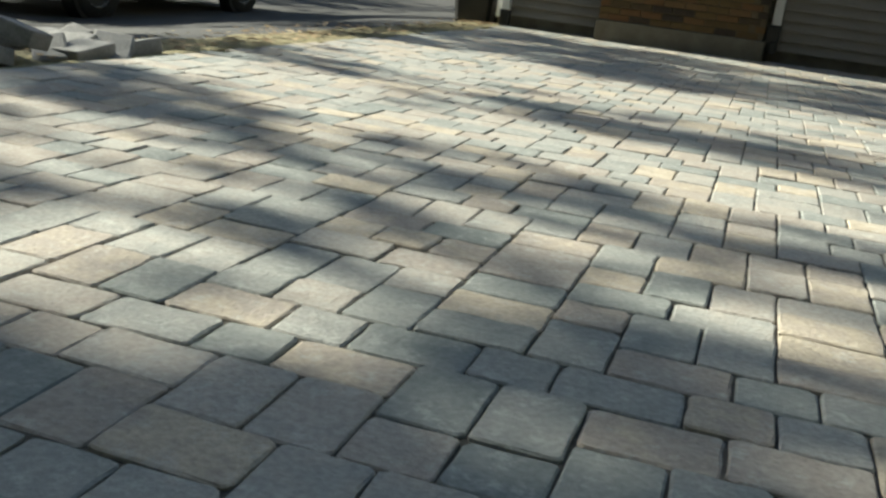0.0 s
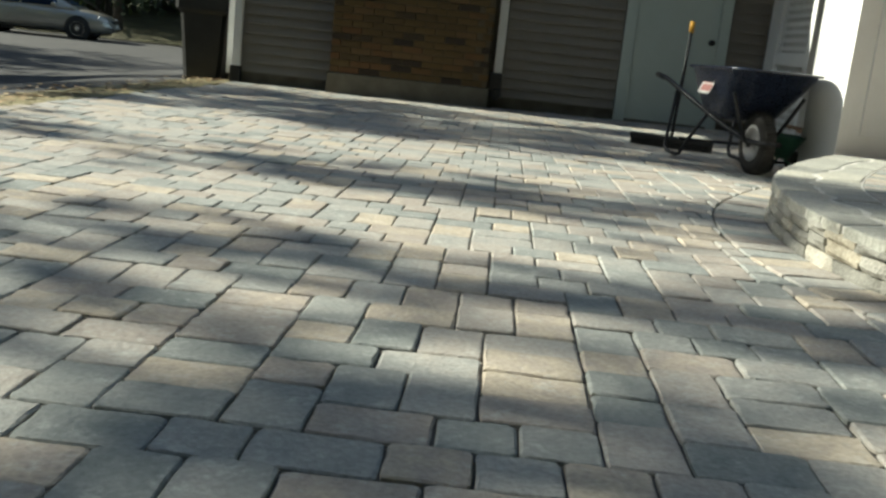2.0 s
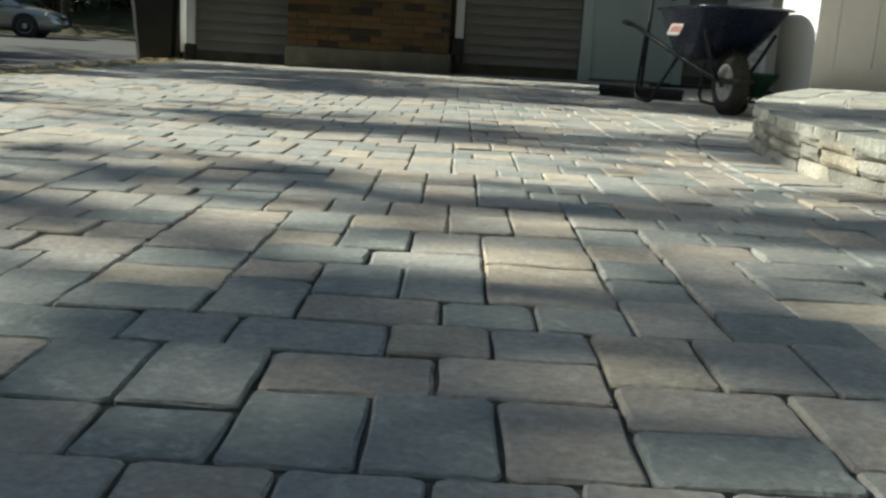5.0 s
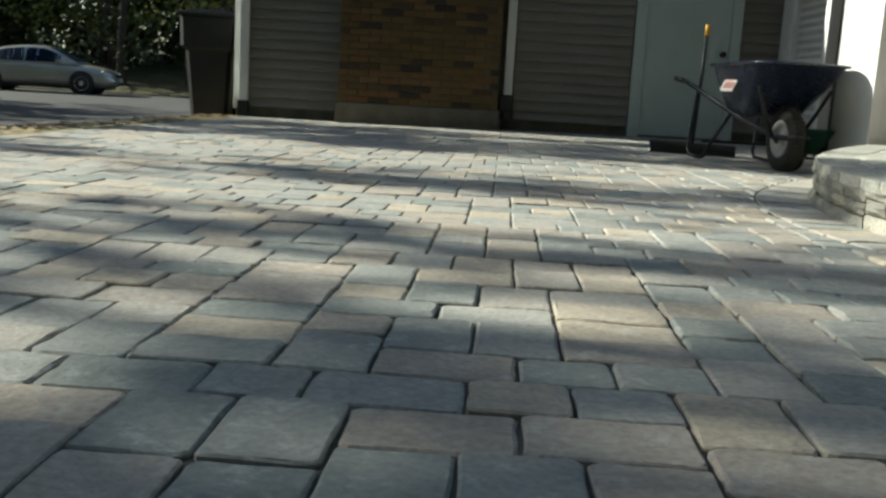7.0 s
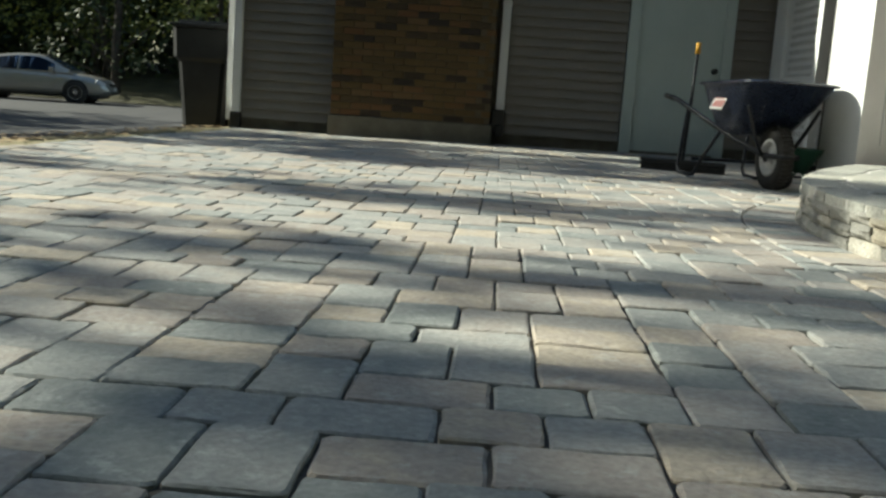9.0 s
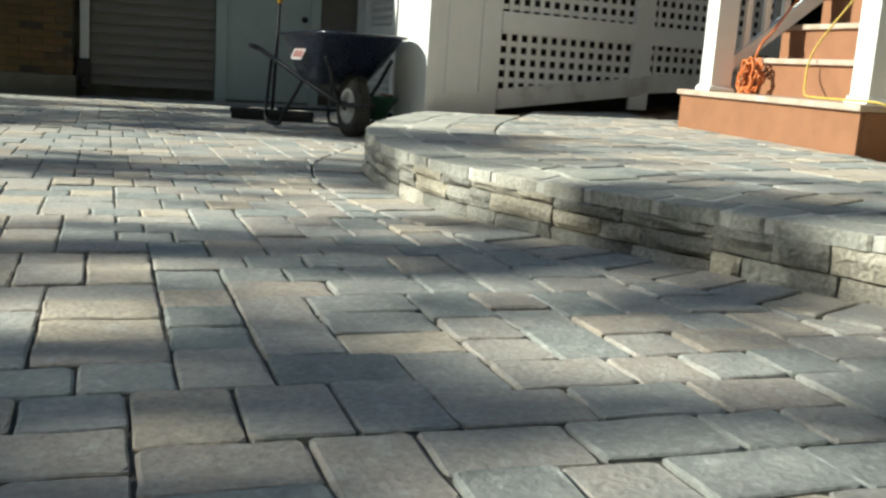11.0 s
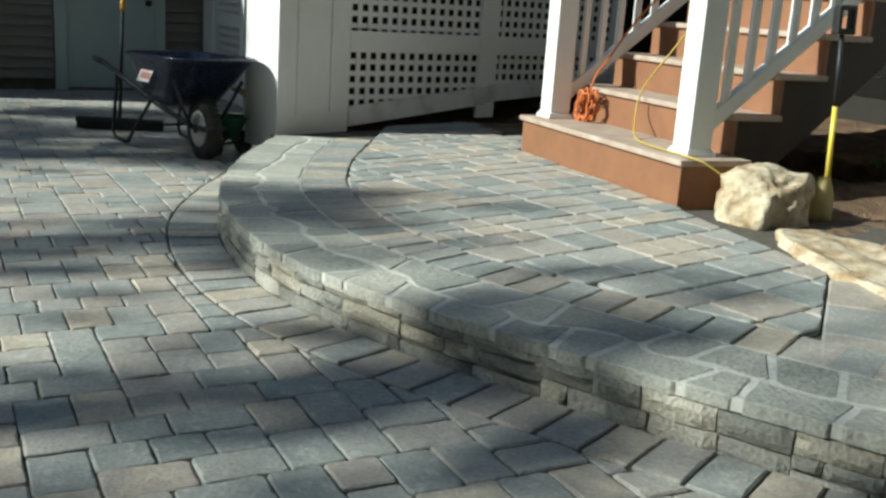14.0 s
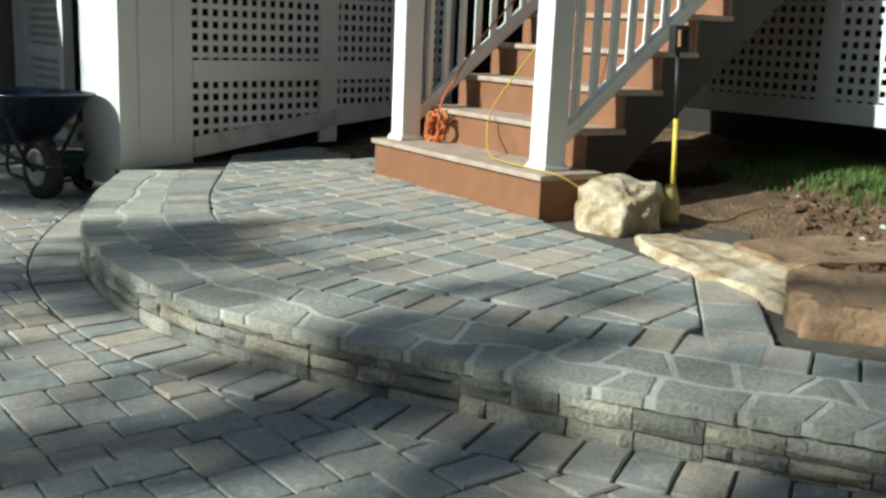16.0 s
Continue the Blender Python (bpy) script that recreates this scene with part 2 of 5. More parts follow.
b.verts.ensure_lookup_table()
b.faces.new(b.verts[0:5])
b.faces.new(b.verts[5:10][::-1])
for k in range(5):
    b.faces.new((b.verts[k], b.verts[5 + k], b.verts[5 + (k + 1) % 5], b.verts[(k + 1) % 5]))
part("roof", b, M_SHADE_BROWN, house, "unseen dark roof, its eave deepened to shade the wall")


def siding_board(width):
    """One lapped course, 0.1 m high, its lower edge proud."""
    b = bmesh.new()
    prof = [(0.0, 0.0), (-0.034, 0.0), (-0.033, 0.016), (-0.004, 0.1016), (0.0, 0.1016)]
    for x in (0, width):
        for y, z in prof:
            b.verts.new((x, y, z))
    b.verts.ensure_lookup_table()
    for k in range(4):
        b.faces.new((b.verts[k], b.verts[k + 1], b.verts[k + 6], b.verts[k + 5]))
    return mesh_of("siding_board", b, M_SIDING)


for a, c, z0, n in ((X0 + 0.10, -1.70, -0.03, 28), (0.085, 1.275, -0.01, 28), (2.36, 4.6, -0.01, 28)):
    me = siding_board(c - a)
    for k in range(n):
        piece("siding_board", me, house, pose(a, HOUSE_Y + 0.028, z0 + 0.1016 * k))
part("corner_trim", boxes((X0, X0 + 0.09, HOUSE_Y - 0.012, HOUSE_Y + 0.1, -0.06, 2.98), bevel=0.004), M_WHITE, house, "white corner board")

# door with trim, threshold and knob
door = part("door", boxes((1.40, 2.245, HOUSE_Y + 0.0, HOUSE_Y + 0.028, -0.085, 1.98)), M_DOOR, house, "pale green-white flat steel door")
b = bmesh.new()
for z0, z1 in ((0.12, 0.72), (0.84, 1.38), (1.5, 1.88)):
    for x0, x1 in ((1.50, 1.79), (1.86, 2.15)):
        for r in ((x0, x1, z0, z0 + 0.012), (x0, x1, z1 - 0.012, z1), (x0, x0 + 0.012, z0, z1), (x1 - 0.012, x1, z0, z1)):
            box(b, r[0], r[1], HOUSE_Y - 0.0035, HOUSE_Y + 0.001, r[2], r[3])
part("panel_moulding", b, M_DOOR, door)
part("door_knob", lathe([(0.0, 0), (0.03, 0.0), (0.03, 0.008), (0.012, 0.014), (0.012, 0.035), (0.028, 0.045), (0.03, 0.06), (0.018, 0.072), (0, 0.074)], 16, m=Matrix.Translation((2.185, HOUSE_Y, 0.77)) @ pose(0, 0, 0, 90)), M_BLACK, door, "dark door knob", True)
part("door_trim", boxes((1.285, 1.398, HOUSE_Y - 0.03, HOUSE_Y + 0.03, -0.12, 2.1), (2.247, 2.352, HOUSE_Y - 0.03, HOUSE_Y + 0.03, -0.11, 2.1), (1.398, 2.247, HOUSE_Y - 0.03, HOUSE_Y + 0.03, 1.985, 2.1), bevel=0.004), M_DOOR, house, "pale painted door casing")
part("threshold", boxes((1.40, 2.245, HOUSE_Y - 0.05, HOUSE_Y + 0.03, -0.125, -0.088), bevel=0.004), M_CONCRETE, house)

# brick chimney with a stone footing
CH0, CH1, CHY = -1.70, -0.06, 10.42
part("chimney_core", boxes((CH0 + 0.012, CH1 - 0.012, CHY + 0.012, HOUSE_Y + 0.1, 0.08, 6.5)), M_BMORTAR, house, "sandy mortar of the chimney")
part("chimney_footing", boxes((CH0 - 0.02, CH1 + 0.02, CHY - 0.02, HOUSE_Y + 0.1, -0.25, 0.08), bevel=0.012), M_CONCRETE, house, "mossy concrete chimney footing")

# downspouts
def downspout(x, ztop, zbot, boot):
    d = thing("downspout", "white metal downspout with a black drain boot", "downspout", pose(x, HOUSE_Y - 0.045, 0), group="downspouts")
    part("pipe", boxes((-0.045, 0.045, -0.035, 0.04, zbot, ztop), bevel=0.012), M_WHITE, d)
    part("boot", boxes((-0.055 - boot, 0.055, -0.05 - boot, 0.045, zbot - 0.22, zbot + 0.03), (-0.035, 0.04, -0.11 - boot, 0.0, zbot - 0.25, zbot - 0.13), bevel=0.015), M_BLACK, d, "black plastic drain boot")
    for z in (1.3, 2.6):
        part("strap", boxes((-0.05, 0.05, -0.04, 0.042, z, z + 0.025)), M_WHITE, d)


downspout(-2.742, 2.98, 0.0, 0.0)
downspout(0.03, 2.98, 0.21, 0.03)

# ---- raised patio: stone wall, flagstone cap, soldier courses ----
RIM = [(2.42, 0.60), (2.08, 1.19), (1.715, 1.87), (1.33, 2.72), (1.185, 3.42), (1.27, 4.30), (1.58, 5.10), (2.02, 5.86)]
rim, rim_len = curve_points([(x, y, 0) for x, y in RIM], 241)


def rim_at(s, off=0.0):
    """The rim's point at s (0 to 1), moved off metres outwards, and its outward normal."""
    f = max(0.0, min(s, 1.0)) * (len(rim) - 1)
    i = min(int(f), len(rim) - 2)
    p = rim[i].lerp(rim[i + 1], f - i)
    d = (rim[min(i + 3, len(rim) - 1)] - rim[max(i - 2, 0)]).normalized()
    n = Vector((-d.y, d.x, 0))
    return p + n * off, n


CAP_W, RING_W = 0.36, 0.215


def strip(bm, s0, s1, o0, o1, z0, z1, n=4, zf=None, jag=0.0, seed=0.0):
    """A curved slab between two offsets of the rim, from s0 to s1."""
    rows = []
    for k in range(n + 1):
        s = s0 + (s1 - s0) * k / n
        a, _ = rim_at(s, o0)
        c, _ = rim_at(s, o1)
        j = jag * noise.noise(Vector((s * 90, seed, 0)))
        a = a + (a - c).normalized() * j
        za, zc = (zf(a.x, a.y), zf(c.x, c.y)) if zf else (0, 0)
        rows.append([bm.verts.new((a.x, a.y, za + z0)), bm.verts.new((c.x, c.y, zc + z0)), bm.verts.new((c.x, c.y, zc + z1)), bm.verts.new((a.x, a.y, za + z1))])
    for r0, r1 in zip(rows, rows[1:]):
        for k in range(4):
            bm.faces.new((r0[k], r1[k], r1[(k + 1) % 4], r0[(k + 1) % 4]))
    bm.faces.new(rows[0])
    bm.faces.new(rows[-1][::-1])
    return rows


patio = thing("patio", "raised patio of tumbled pavers behind a low stone wall", "patio", kind="structure")
# bed under the patio pavers, mortar core of the wall
bm = bmesh.new()
inner = [rim_at(k / 60, -0.03)[0] for k in range(61)]
far = [Vector((2.03, 6.02, 0)), Vector((4.6, 6.25, 0)), Vector((4.6, 3.4, 0)), Vector((2.98, 2.2, 0))]
loop = inner + far
top = [bm.verts.new((p.x, p.y, patio_z(p.x, p.y) - 0.022)) for p in loop]
low = [bm.verts.new((p.x, p.y, -0.2)) for p in loop]
bm.faces.new(top)
for k in range(len(loop)):
    bm.faces.new((top[k], low[k], low[(k + 1) % len(loop)], top[(k + 1) % len(loop)]))
part("patio_bed", bm, M_JOINT, patio, "dark joint sand between the pavers")
bm = bmesh.new()
strip(bm, 0, 1, -0.02, -0.2, -0.15, 0.095, 80)
# darker than the cap's mortar: shade between the stones is in the colour
part("mortar_core", bm, M_CONCRETE, patio, "mortar behind the wall stones, coloured darker for shade")
bm = bmesh.new()
strip(bm, 0, 1, -0.006, -CAP_W - 0.002, -0.036, -0.002, 120, patio_z)
part("cap_mortar", bm, M_MORTAR, patio, "pale mortar between the cap flagstones")


def prism(poly, z_top, height, chamfer, corner, rng, zf=None, bm=None, wear=0.0022):
    """A worn slab with an outline poly (counter-clockwise): rounded corners, uneven sides, a chamfered upper edge and a skirt."""
    bm = bm or bmesh.new()
    pts = [Vector((p[0], p[1], 0)) for p in poly]
    c = sum(pts, Vector()) / len(pts)
    ring = []
    for i, p in enumerate(pts):
        a, b = pts[i - 1] - p, pts[(i + 1) % len(pts)] - p
        ka, kb = corner * rng.uniform(0.7, 1.6), corner * rng.uniform(0.7, 1.6)
        pa, pb = p + a.normalized() * min(ka, a.length * 0.4), p + b.normalized() * min(kb, b.length * 0.4)
        ring += [pa, p.lerp((pa + pb) / 2, 0.55), pb]
        if b.length > 0.07:
            ring += [p + b * rng.uniform(0.28, 0.40), p + b * rng.uniform(0.60, 0.72)]
    lev = [[], [], []]
    for p in ring:
        d = (c - p).normalized()
        p = p + d * rng.uniform(-0.0004, wear)
        k = chamfer * rng.uniform(0.7, 1.9)
        base = zf(p.x, p.y) if zf else 0.0
        q = p + d * k
        lev[0].append(bm.verts.new((q.x, q.y, base + z_top + rng.uniform(-0.0008, 0.0008))))
        lev[1].append(bm.verts.new((p.x, p.y, base + z_top - chamfer * rng.uniform(0.55, 1.0))))
        lev[2].append(bm.verts.new((p.x, p.y, base + z_top - height)))
    bm.faces.new(lev[0])
    n = len(ring)
    for u, v in ((0, 1), (1, 2)):
        for k in range(n):
            bm.faces.new((lev[u][k], lev[v][k], lev[v][(k + 1) % n], lev[u][(k + 1) % n]))
    return bm


def clip(poly, p, n):
    """The part of a polygon on the side of p that n points to."""
    out = []
    for i, a in enumerate(poly):
        b = poly[(i + 1) % len(poly)]
        da, db = (a - p).dot(n), (b - p).dot(n)
        if da >= 0:
            out.append(a)
        if da * db < 0:
            out.append(a.lerp(b, da / (da - db)))
    return out


def area(poly):
    return 0.5 * sum(a.x * b.y - b.x * a.y for a, b in zip(poly, poly[1:] + poly[:1]))


def nearest_rim(p):
    k = min(range(0, len(rim), 2), key=lambda i: (rim[i] - p).length_squared)
    q, n = rim_at(k / (len(rim) - 1))
    return q, n


rng = random.Random(7)

# ---- pilaster and lattice screens under the deck ----
SCREEN = pose(2.0, 5.955, 0, 0, 0, 12)


def place(ob, m):
    ob.matrix_basis = m
    return ob


screen = thing("porch_screen", "white deck skirt with a panelled pier and square lattice", "lattice screen", SCREEN)
pier = part("pier", boxes((0.055, 0.567, 0.0, 0.42, 0.02, 2.05), bevel=0.006), M_WHITE, screen, "white panelled corner pier")
b = bmesh.new()
for r in ((0.18, 0.436, 0.25, 0.264), (0.18, 0.436, 1.78, 1.794), (0.18, 0.194, 0.264, 1.78), (0.422, 0.436, 0.264, 1.78)):
    box(b, r[0], r[1], -0.012, 0.004, r[2], r[3], bevel=0.003)
part("panel_moulding", b, M_WHITE, pier)
part("corner_board", boxes((0.045, 0.10, -0.010, -0.001, 0.02, 2.05), bevel=0.003), M_WHITE, screen)


def lattice(parent, x0, x1, z0, z1, pitch=0.0755, bar=0.033, y=0.02, foot=None):
    """Square privacy lattice: upright strips and cross strips behind them; foot(x): where a sloping board cuts it off."""
    n = round((x1 - x0) / pitch)
    up = None if foot else mesh_of("slat", boxes((-bar / 2, bar / 2, 0, 0.006, z0, z1)), M_WHITE)
    for k in range(n + 1):
        x = x0 + (x1 - x0) * k / n
        me = up or mesh_of("slat", boxes((-bar / 2, bar / 2, 0, 0.006, foot(x), z1)), M_WHITE)
        piece("slat", me, parent, pose(x, y, 0))
    m = round((z1 - z0) / pitch)
    whole = mesh_of("slat", boxes((x0, x1, 0.0065, 0.0125, -bar / 2, bar / 2)), M_WHITE)
    for k in range(m + 1):
        z = z0 + (z1 - z0) * k / m
        me = whole
        if foot and foot(x1) > z:
            end = x0 + (x1 - x0) * (z - foot(x0)) / (foot(x1) - foot(x0))
            if end < x0 + 0.02:
                continue
            me = mesh_of("slat", boxes((x0, end, 0.0065, 0.0125, -bar / 2, bar / 2)), M_WHITE)
        piece("slat", me, parent, pose(0, y, z))


lattice(screen, 0.567, 1.66, 0.20, 2.0, foot=lambda x: 0.22 + 0.111 * (x - 0.567))
lattice(screen, 1.80, 3.0, 0.30, 2.0, foot=lambda x: 0.365 + 0.071 * (x - 1.74))
for z0, z1 in ((0.64, 0.77), (1.82, 2.05)):
    part("rail", boxes((0.567, 3.0, -0.006, 0.02, z0, z1), bevel=0.003), M_WHITE, screen)
for x0, x1, z0 in ((1.645, 1.81, 0.2), (2.98, 3.1, 0.3)):
    part("stile", boxes((x0, x1, -0.008, 0.02, z0, 2.03), bevel=0.003), M_WHITE, screen)
b = bmesh.new()
for x0, x1, z0, z1, h in ((0.567, 1.74, 0.165, 0.295, 0.125), (1.74, 3.0, 0.31, 0.40, 0.12)):
    vs = [b.verts.new(v) for y in (-0.01, 0.019) for v in ((x0, y, z0), (x1, y, z1), (x1, y, z1 + h), (x0, y, z0 + h))]
    for f in ((0, 1, 2, 3), (7, 6, 5, 4), (0, 4, 5, 1), (1, 5, 6, 2), (2, 6, 7, 3), (3, 7, 4, 0)):
        b.faces.new([vs[i] for i in f])
part("bottom_board", b, M_WHITE_DIRTY, screen, "white bottom board splashed with mud")

side = thing("side_screen", "white lattice screen with posts beside the house door", "lattice screen", pose(2.75, 10.68, 0, 0, 0, -90))
lattice(side, 0.42, 1.4, -0.05, 2.0)
for x0, x1, y1 in ((0.0, 0.40, 0.05), (1.40, 1.52, 0.08)):
    part("post", boxes((x0, x1, -0.015, y1, -0.12, 2.05), bevel=0.004), M_WHITE, side)
for z0, z1 in ((0.62, 0.74), (-0.12, 0.0)):
    part("rail", boxes((0.40, 1.40, -0.005, 0.02, z0, z1), bevel=0.003), M_WHITE, side)

back = thing("deck_screen", "white lattice deck skirt beyond the lawn", "lattice screen", pose(5.40, 4.75, 0, 0, 0, -90))
lattice(back, 0.0, 1.20, 0.66, 2.0, pitch=0.068, bar=0.031)
lattice(back, 1.30, 3.4, 0.66, 2.0, pitch=0.068, bar=0.031)
part("bottom_rail", boxes((0.0, 3.5, -0.008, 0.018, 0.575, 0.70), bevel=0.003), M_WHITE, back)
for x0, x1 in ((1.195, 1.305), (3.38, 3.5)):
    part("stile", boxes((x0, x1, -0.008, 0.018, 0.70, 2.03), bevel=0.003), M_WHITE, back)

deck = thing("deck", "dark wooden deck above the lattice screens", "deck")
part("platform", boxes((2.0, 9.0, 6.75, HOUSE_Y - 0.5, 2.055, 2.25), (5.3, 9.0, 1.0, 6.75, 2.06, 2.25)), M_SHADE_BROWN, deck)
# unseen strip added to keep sunlight out behind the lattice
part("sun_block_floor", boxes((0.05, 3.6, 0.03, 1.3, 2.051, 2.2), m=SCREEN), M_SHADE_BROWN, deck)
# walls added to keep sun out; their near-black carries the crawl space's shade
part("skirt_shade_backing", boxes((0.50, 3.6, 0.50, 0.54, -0.3, 2.045), (0.50, 0.54, 0.425, 0.499, -0.3, 2.045), m=SCREEN), M_CRAWL_SHADE, deck, "added near-black backing for the shade behind the lattice")
part("crawl_shade_wall", boxes((5.9, 6.0, 1.0, HOUSE_Y, -0.4, 2.05), (3.0, 5.9, 8.9, 9.0, -0.4, 2.05), (2.9, 3.0, 6.65, 9.0, -0.4, 2.05)), M_CRAWL_SHADE, deck, "added near-black wall for the shade under the deck")

# ---- stairs ----
STAIR = pose(3.125, 3.50, 0, 0, 0, -4.6)
W = 1.565
stairs = thing("stairs", "brown composite stairs with dusty treads beside white railings", "stairs", STAIR)
RISE, RUN = 0.193, 0.236
FLIGHT_Y = 0.11  # the upper flight is narrower than its foot
fronts = [0.0] + [0.345 + RUN * i for i in range(9)]
for i, fx in enumerate(fronts):
    top_z = 0.375 + RISE * i
    nxt = fronts[i + 1] if i + 1 < len(fronts) else fx + 0.3
    low_z = 0.10 if i == 0 else top_z - RISE
    ya = 0.0 if i == 0 else FLIGHT_Y
    part("riser", boxes((fx, fx + 0.02, ya, W, low_z, top_z - 0.028), bevel=0.002), M_COMPOSITE, stairs)
    part("tread", boxes((fx - 0.022, nxt + 0.02, ya - 0.022, W + 0.012, top_z - 0.028, top_z), bevel=0.006), M_TREAD, stairs, "dusty brown stair tread")
for y0 in (0.0, W - 0.022):
    part("base_side", boxes((0.021, 0.42, y0, y0 + 0.022, 0.02, 0.345)), M_COMPOSITE, stairs, "brown side board")
for y0 in (FLIGHT_Y, W - 0.022):
    outline = []
    for i in range(1, len(fronts)):
        end = fronts[i + 1] if i + 1 < len(fronts) else fronts[i] + 0.3
        outline += [(fronts[i] + 0.021, 0.345 + RISE * i), (end + 0.021, 0.345 + RISE * i)]
    outline = [(fronts[1] + 0.021, 0.12)] + outline + [(outline[-1][0], 0.145 + RISE / RUN * (outline[-1][0] - fronts[1])), (fronts[1] + 0.10, 0.19)]
    b = bmesh.new()
    front = b.faces.new([b.verts.new((x, y0, z)) for x, z in outline])
    moved = bmesh.ops.extrude_face_region(b, geom=[front])["geom"]
    bmesh.ops.translate(b, vec=(0, 0.022, 0), verts=[g for g in moved if isinstance(g, bmesh.types.BMVert)])
    bmesh.ops.recalc_face_normals(b, faces=b.faces[:])
    part("stringer", b, M_SHADE_BROWN, stairs, "raking side board in brown darkened for its shade")
# near-black: the shade behind the top steps is in its colour
part("stringer_back", boxes((2.2, 2.24, 0.02, W - 0.02, 1.6, 2.05)), M_CRAWL_SHADE, stairs)


def rail_side(y, px, name):
    r = thing(name, "white vinyl stair railing with square post and balusters", "railing", STAIR @ pose(0, y, 0), group="stair railings")
    zt = 0.376
    part("post", boxes((px - 0.062, px + 0.062, -0.062, 0.062, zt, zt + 1.25), bevel=0.004), M_WHITE, r)
    b = bmesh.new()
    for w, z0, z1 in ((0.078, zt, zt + 0.018), (0.071, zt + 0.018, zt + 0.03)):
        box(b, px - w, px + w, -w, w, z0, z1, bevel=0.004)
    part("post_skirt", b, M_WHITE, r)
    b = bmesh.new()
    box(b, px - 0.08, px + 0.08, -0.08, 0.08, zt + 1.25, zt + 1.28, bevel=0.006)
    part("post_cap", b, M_WHITE, r)
    slope = RISE / RUN
    a = math.degrees(math.atan(slope))
    x0, z0, ln = px + 0.05, 0.505, 2.6
    for nm, dz, hh, ww in (("bottom_rail", 0.0, 0.035, 0.026), ("top_rail", 0.82, 0.04, 0.04)):
        b = boxes((0, ln, -ww, ww, -hh, hh), bevel=0.006, m=Matrix.Translation((x0, 0, z0 + dz)) @ pose(0, 0, 0, 0, -a, 0))
        part(nm, b, M_WHITE, r)
    me = mesh_of("baluster", boxes((-0.017, 0.017, -0.017, 0.017, 0, 0.80), bevel=0.003), M_WHITE)
    k = 0
    while x0 + 0.10 + 0.112 * k < px + ln * math.cos(radians(a)):
        x = 0.10 + 0.112 * k
        piece("baluster", me, r, pose(x0 + x, 0, z0 + slope * x + 0.02))
        k += 1


rail_side(0.146, 0.150, "stair_railing")
rail_side(1.47, 0.150, "stair_railing")


# ---- wall stones, cap, soldier courses ----
def wall_stone(s0, s1, z0, z1, seed):
    b = bmesh.new()
    nx, nz = 6, 3
    front, rear = [], []
    for i in range(nx + 1):
        for j in range(nz + 1):
            s = s0 + (s1 - s0) * i / nx
            edge = i in (0, nx) or j in (0, nz)
            o = -0.003 + 0.012 * noise.noise(Vector((s * 60, j * 1.7 + seed, seed * 3.1))) + 0.004 * math.sin(seed * 5.0) - (0.006 if edge else -0.005)
            p, _ = rim_at(s, o)
            zj = z0 + (z1 - z0) * j / nz + (0.004 * noise.noise(Vector((s * 80, j * 9.0, seed))) if j in (0, nz) else 0)
            front.append(b.verts.new((p.x, p.y, zj)))
    for i in range(nx + 1):
        for z in (z0, z1):
            p, _ = rim_at(s0 + (s1 - s0) * i / nx, -0.10)
            rear.append(b.verts.new((p.x, p.y, z)))
    f = lambda i, j: front[i * (nz + 1) + j]
    for i in range(nx):
        for j in range(nz):
            b.faces.new((f(i, j), f(i, j + 1), f(i + 1, j + 1), f(i + 1, j)))
        b.faces.new((f(i, nz), rear[2 * i + 1], rear[2 * i + 3], f(i + 1, nz)))
        b.faces.new((f(i, 0), f(i + 1, 0), rear[2 * i + 2], rear[2 * i]))
    b.faces.new((f(0, 0), rear[0], rear[1], f(0, 3), f(0, 2), f(0, 1)))
    b.faces.new((f(nx, 0), f(nx, 1), f(nx, 2), f(nx, 3), rear[-1], rear[-2]))
    return b


# runs of two or three courses, the bed joints stepping from run to run
s, k = 0.0, 0
while s < 1.0:
    run = min(s + rng.uniform(0.35, 0.8) / rim_len, 1.0)
    if 1.0 - run < 0.05:
        run = 1.0
    mid = rng.choice((0.022, 0.034, 0.046, 0.058))
    beds = [(-0.075, mid), (mid, 0.101)] if rng.random() < 0.3 else [(-0.075, mid * 0.4 - 0.008), (mid * 0.4 - 0.008, 0.028 + mid * 0.7), (0.028 + mid * 0.7, 0.101)]
    for z0, z1 in beds:
        a = s
        while a < run - 1e-6:
            e = min(a + rng.uniform(0.12, 0.30) / rim_len, run)
            if run - e < 0.07 / rim_len:
                e = run
            part("wall_stone", wall_stone(a + 0.0022 / rim_len, e - 0.0022 / rim_len, z0 + 0.002, z1 - rng.uniform(0.001, 0.004), k * 1.37), M_STONE, patio)
            a = e
            k += 1
    s = run


def split_at(s):
    return -0.175 + 0.10 * noise.noise(Vector((s * 37, 3.3, 0)))


